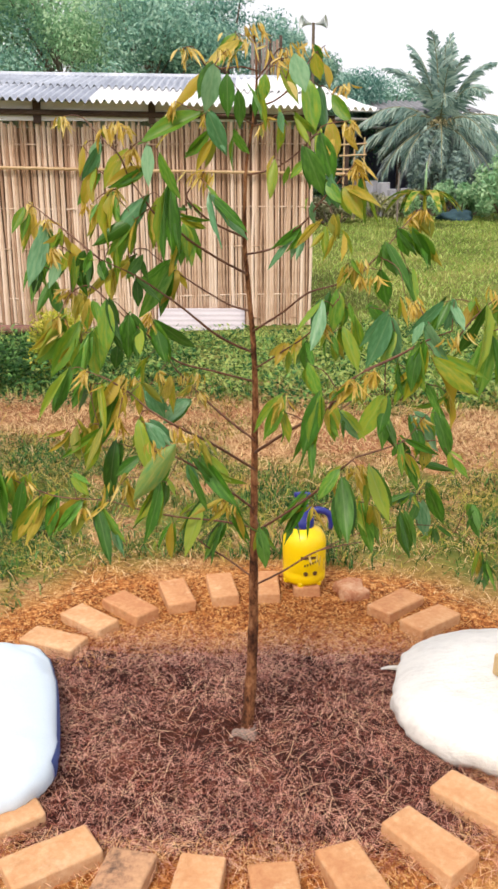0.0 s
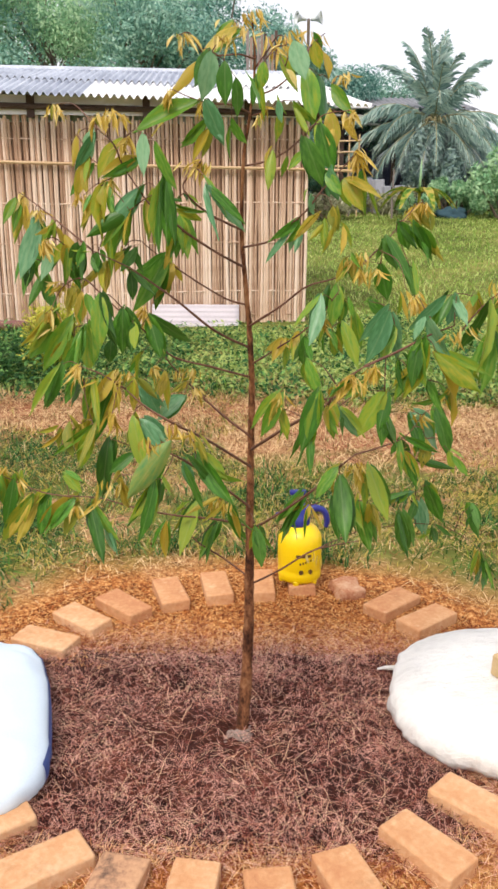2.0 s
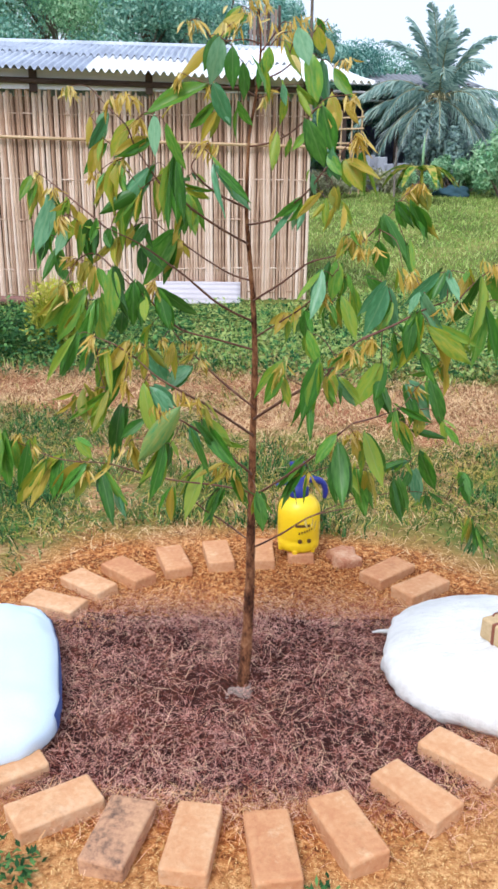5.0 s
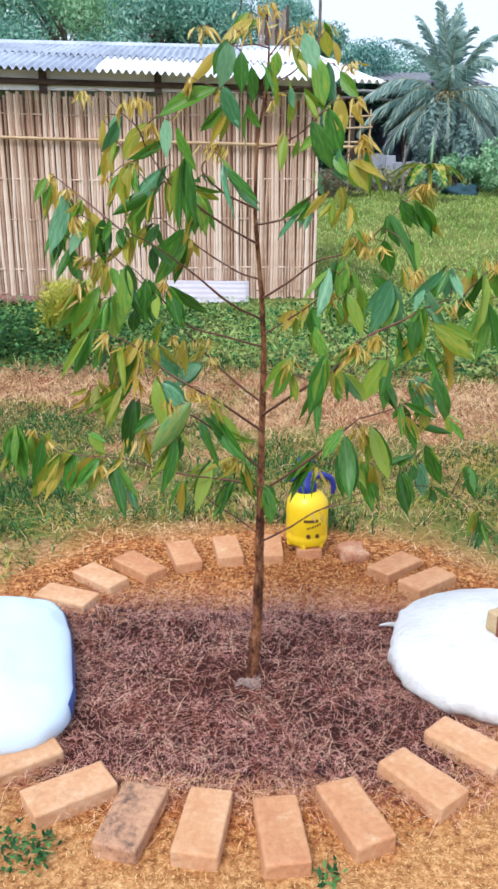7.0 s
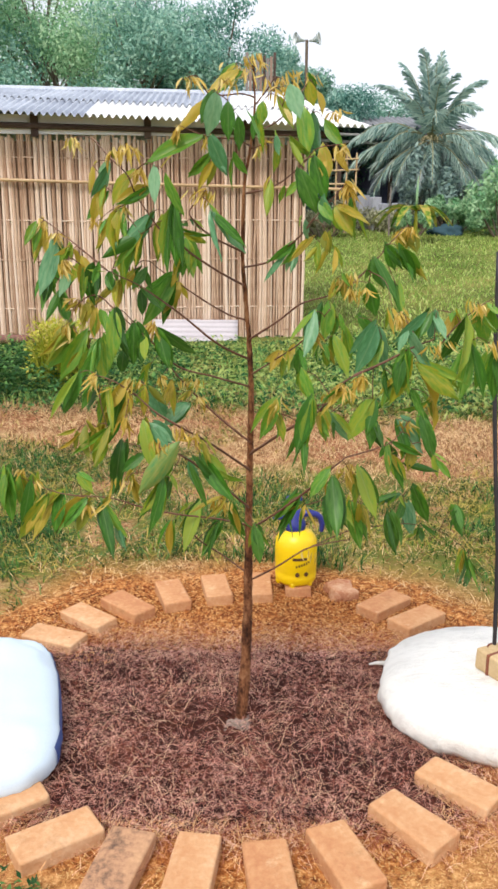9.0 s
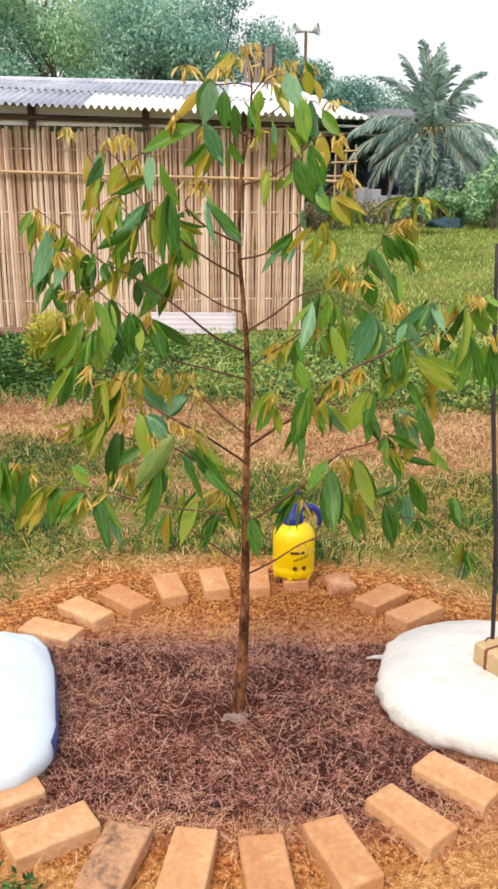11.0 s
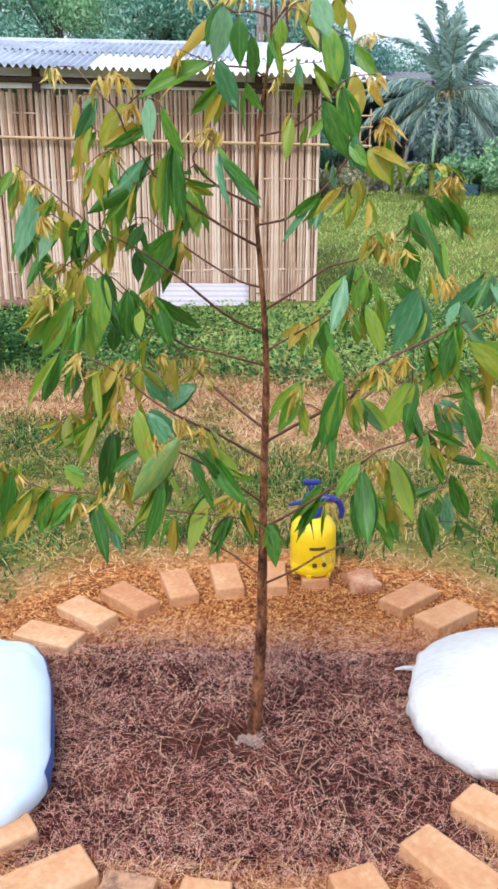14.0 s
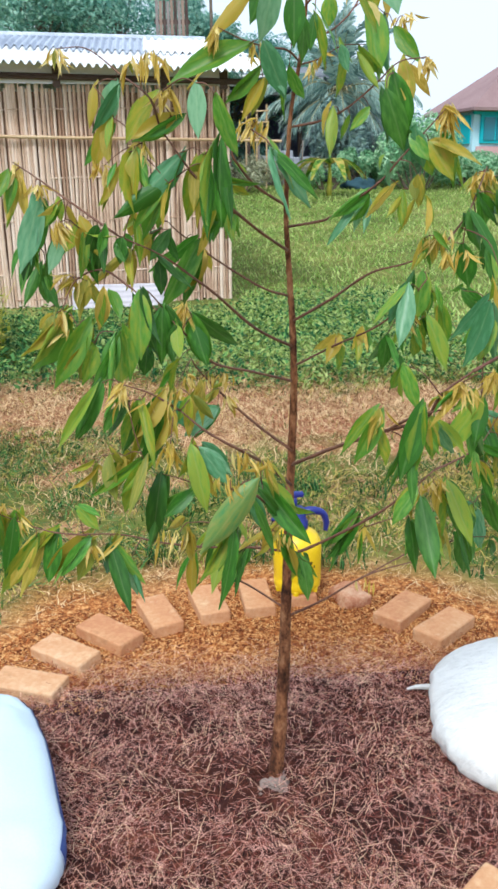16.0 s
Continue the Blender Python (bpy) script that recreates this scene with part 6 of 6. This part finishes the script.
# ---- grass and weeds ----
def blades(name, count, xr, yr, height, width, mat, label, keep, lean=0.5):
    verts, faces = [], []
    made = 0
    while made < count:
        x, y = rng.uniform(*xr), rng.uniform(*yr)
        if not keep(x, y):
            continue
        made += 1
        z = ground_z(x, y)
        a, h = rng.uniform(0, 2 * math.pi), height * rng.uniform(0.4, 1.4)
        d = np.array((math.cos(a), math.sin(a), 0.0))
        s = np.array((-d[1], d[0], 0)) * width * rng.uniform(0.6, 1.3) / 2
        b = np.array((x, y, z - 0.004))
        k = lean * rng.uniform(0.2, 1.4) * h
        o = len(verts)
        verts += [b - s, b + s, b + d * k * 0.35 - s * 0.8 + (0, 0, h * 0.6), b + d * k * 0.35 + s * 0.8 + (0, 0, h * 0.6), b + d * k + (0, 0, h)]
        faces += [(o, o + 1, o + 3, o + 2), (o + 2, o + 3, o + 4)]
    return tagged(solid(name, verts, faces, mat), label, "grass", kind="stuff")


def wave(x, y, f, k):
    return noise.noise(Vector((x * f, y * f, k)))


def turf_near(x, y):
    r = math.hypot(x * 0.92, y - 2.18)
    if r < 1.12 + 0.3 * wave(x, y, 1.5, 2):
        return False
    if abs(y + 0.25 * x - 5.55 + 0.9 * wave(x, y, 0.8, 4)) < 0.75:
        return rng.uniform() < (0.55 if wave(x, y, 1.7, 15) > 0.22 else 0.05)
    return wave(x, y, 0.9, 8) > -0.25 or rng.uniform() < 0.3


blades("grass", 30000, (-2.4, 2.6), (1.2, 6.6), 0.032, 0.005, GRASS, "short green grass growing between bare patches", turf_near, 0.9)
strands(22000, lambda: next((x, y, ground_z(x, y)) for x, y in iter(lambda: (rng.uniform(-2.2, 2.4), rng.uniform(1.0, 7.0)), None) if math.hypot(x, y - 2.18) > 1.0), 0.045, 0.0020, HAY, "dry_grass", "pale dry grass strewn over the bare path", "dry grass", bend=0.12)


def off_ring():
    while True:
        x, y = rng.uniform(-2.4, 2.6), rng.uniform(1.1, 6.6)
        if turf_near(x, y):
            return x, y, ground_z(x, y)


strands(22000, off_ring, 0.075, 0.0042, GRASS, "matted_grass", "matted green grass lying flat between bare patches", "grass", 0.35, 0.03, 0.3)


def off_ring_left():
    while True:
        x, y, z = off_ring()
        if x < -0.35 + 0.5 * wave(x, y, 1.1, 5) and y < 5.2:
            return x, y, z


strands(9000, off_ring_left, 0.06, 0.0045, DARK_WEED, "matted_grass", "dark green low grass beside the brick ring", "grass", 0.4, 0.03, 0.3)


def clump_spot(x, y):
    return turf_near(x, y) and wave(x, y, 2.6, 12) > 0.12 and not (abs(y + 0.25 * x - 5.55) < 0.9 and rng.uniform() < 0.8)


blades("grass", 15000, (-2.4, 2.6), (1.3, 6.8), 0.050, 0.006, DARK_WEED, "darker green grass clumps among the dry grass", clump_spot, 0.9)


def dry_spot(x, y):
    return math.hypot(x, y - 2.18) > 1.05 and (abs(y + 0.25 * x - 5.55 + 0.9 * wave(x, y, 0.8, 4)) < 1.1 or wave(x, y, 1.3, 6) > 0.05)


blades("dry_tufts", 30000, (-2.4, 2.6), (1.1, 7.0), 0.028, 0.004, HAY, "short pale dry stubble on the bare path", dry_spot, 2.2)


def weeds(name, count, xr, yr, size, height, mat, label, keep):
    verts, faces = [], []
    made = 0
    while made < count:
        x, y = rng.uniform(*xr), rng.uniform(*yr)
        if not keep(x, y):
            continue
        made += 1
        c = np.array((x, y, ground_z(x, y) + height * rng.uniform(0.0, 1.0) ** 1.5))
        a, t = rng.uniform(0, 2 * math.pi), rng.uniform(-0.2, 0.8)
        d = np.array((math.cos(a) * math.cos(t), math.sin(a) * math.cos(t), math.sin(t))) * size * rng.uniform(0.6, 1.4)
        s = np.array((-math.sin(a), math.cos(a), rng.normal(0, 0.3))) * size * rng.uniform(0.35, 0.6) * 0.5
        o = len(verts)
        verts += [c, c + d * 0.5 + s, c + d, c + d * 0.5 - s]
        faces += [(o, o + 1, o + 2), (o, o + 2, o + 3)]
    return tagged(solid(name, verts, faces, mat), label, "weeds", kind="stuff")


weeds("weeds", 7000, (-3.2, -0.6), (6.1, 9.0), 0.052, 0.18, DARK_WEED, "dark green weeds before the hut", lambda x, y: y > 6.3 + 0.4 * wave(x, y, 0.9, 1))
weeds("weeds", 26000, (-4.2, 2.6), (5.6, 10.6), 0.052, 0.16, WEED, "leafy green weeds before the hut", lambda x, y: y > 6.3 - 0.22 * x + 0.4 * wave(x, y, 0.9, 1) and (y < 9.7 or x > 0.8) and (x > -2.3 or y < 8.9))
blades("grass", 7000, (-3.2, 2.4), (6.4, 9.8), 0.11, 0.007, MEADOW, "yellowish grass stalks among the weeds", lambda x, y: wave(x, y, 1.2, 9) > -0.1, 0.8)
blades("meadow_grass", 34000, (0.6, 9.0), (6.0, 28.0), 0.06, 0.016, MEADOW, "rough meadow grass beyond the hut", lambda x, y: x > 0.75 + (y - 11) * 0.02 and x < 0.42 * y, 1.6)
weeds("weeds", 9000, (-4.6, -1.6), (6.6, 8.4), 0.06, 0.30, DARK_WEED, "taller dark green weeds before the log", lambda x, y: wave(x, y, 1.2, 3) > -0.2 - 0.3 * (x + 2.6))


# ---- rice husk and small plants ----
HUSK = material("rice_husk", [(0.28, 0.115, 0.030), (0.46, 0.245, 0.072), (0.66, 0.43, 0.18)], 6, 40, 0.8, 0.0, island=0.7)


def on_soil():
    while True:
        a = rng.uniform(0, 2 * math.pi)
        r = math.sqrt(rng.uniform(0.28, 1.0)) * 1.2
        x, y = r * math.cos(a), 2.18 + r * math.sin(a)
        if y < 1.62 or r > 0.62 and rng.uniform() < 0.45:
            return x, y, ground_z(x, y)


strands(34000, on_soil, 0.0075, 0.0022, HUSK, "rice_husk", "pale rice husk scattered over orange soil", "husk", 0.3, 0.004, 0.2)
SOIL_BITS = material("soil_crumb", [(0.15, 0.036, 0.009), (0.34, 0.092, 0.020), (0.50, 0.175, 0.044), (0.70, 0.38, 0.14)], 9, 40, 0.85, 0.0, island=0.9)


def behind_bed():
    while True:
        x, y = rng.uniform(-0.85, 0.85), rng.uniform(2.45, 3.15)
        if math.hypot(x, y - 2.18) < 0.98 + 0.05 * wave(x, y, 4, 1):
            return x, y, ground_z(x, y)


strands(15000, behind_bed, 0.013, 0.0034, SOIL_BITS, "soil_crumbs", "crumbs of orange soil and chopped straw behind the bed", "soil", 0.3, 0.006, 0.2)
blades("fern", 700, (-1.80, -1.60), (7.0, 7.6), 0.50, 0.014, FERN, "yellow-green feathery weed clump before the hut", lambda x, y: True, 0.35)
weeds("fern_leaf", 2200, (-1.90, -1.50), (6.95, 7.65), 0.055, 0.58, FERN, "small yellow-green leaves of the weed clump", lambda x, y: True)
strands(12000, lambda: next((x, y, ground_z(x, y)) for x, y in iter(lambda: (lambda x: (x, rng.normal(5.55 - 0.22 * x, 0.55)))(rng.uniform(-2.4, 2.6)), None) if 3.6 < y < 7.2), 0.10, 0.0035, HAY, "dry_grass", "long pale dry grass on the bare path", "dry grass", 0.3, 0.03, 0.2)
weeds("seedling", 120, (-0.56, -0.42), (1.40, 1.50), 0.020, 0.05, DARK_WEED, "small green weed growing beside a brick", lambda x, y: True)
weeds("seedling", 22, (0.15, 0.20), (1.385, 1.43), 0.022, 0.03, DARK_WEED, "small green weed growing beside a brick", lambda x, y: True)


# ---- beyond the hut ----
def bamboo_rack():
    x, y = 2.75, 25.2
    z = ground_z(x, y)
    ob = base("bamboo_rack", x, y, z, "pale bamboo rack of tied poles beyond the hut", "rack")
    for dx in (-1.5, -0.75, 0.06):
        v, f = tube([(x + dx, y, z - 0.05), (x + dx + 0.02, y, z + 1.40)], [0.030], 7)
        solid("post", v, f, GREY_WOOD, ob)
    for dx in (-0.3, 0.0, 0.28):
        v, f = tube([(x + dx, y - 0.08, z - 0.05), (x + dx + 0.02, y - 0.08, z + 2.25)], [0.026], 7)
        solid("pole", v, f, POLE, ob)
    for zz in (1.75, 2.05):
        v, f = tube([(x - 0.42, y - 0.12, z + zz), (x + 0.36, y - 0.12, z + zz + 0.03)], [0.024], 7)
        solid("crossbar", v, f, POLE, ob)
    v, f = tube([(x - 1.62, y - 0.05, z + 1.36), (x - 0.7, y - 0.05, z + 1.385), (x + 0.18, y - 0.05, z + 1.38)], [0.034, 0.030, 0.026], 8)
    solid("rail", v, f, POLE, ob)


def tarp_mound():
    bm = bmesh.new()
    bmesh.ops.create_icosphere(bm, subdivisions=4, radius=1)
    z = ground_z(5.8, 24.3)
    for v in bm.verts:
        c = v.co.copy()
        f = 1 + 0.35 * noise.noise(c * 1.6) + 0.16 * noise.noise(c * 4)
        v.co = Vector((5.75 + c.x * 0.55 * f, 24.9 + c.y * 0.4 * f, z + 0.06 + c.z * 0.27 * f))
    tagged(part("covered_mound", bm, TARP, smooth=True), "low mound covered with a blue-green tarpaulin", "tarpaulin")


def rubble():
    r = np.random.default_rng(31)
    for k in range(7):
        x, y = 3.2 + 0.22 * k + r.normal(0, 0.08), 26.6 + r.normal(0, 0.2)
        z = ground_z(x, y)
        h = r.uniform(0.5, 1.1)
        bm = box_bm(0, 0, 0, r.uniform(0.2, 0.5), r.uniform(0.2, 0.4), h, bevel=0.03)
        for v in bm.verts:
            v.co += Vector((noise.noise(v.co * 5), noise.noise(v.co * 5 + Vector((4, 0, 0))), 0)) * 0.08
        bmesh.ops.transform(bm, matrix=pose(x, y, z + h / 2 - 0.05, 0, 0, r.uniform(-40, 40)), verts=bm.verts)
        tagged(part("broken_block", bm, STONE), "pale grey broken concrete block beside the shed", "rubble", "rubble by the shed")


def pale_stake():
    z = ground_z(3.95, 24.4)
    v, f = tube([(3.95, 24.4, z - 0.1), (3.94, 24.4, z + 0.7), (3.96, 24.4, 2.55)], [0.03, 0.02], 8)
    tagged(solid("fence_stake", v, f, GREY_WOOD), "pale weathered stake standing before the shed", "stake")


bamboo_rack()
tarp_mound()
rubble()
pale_stake()
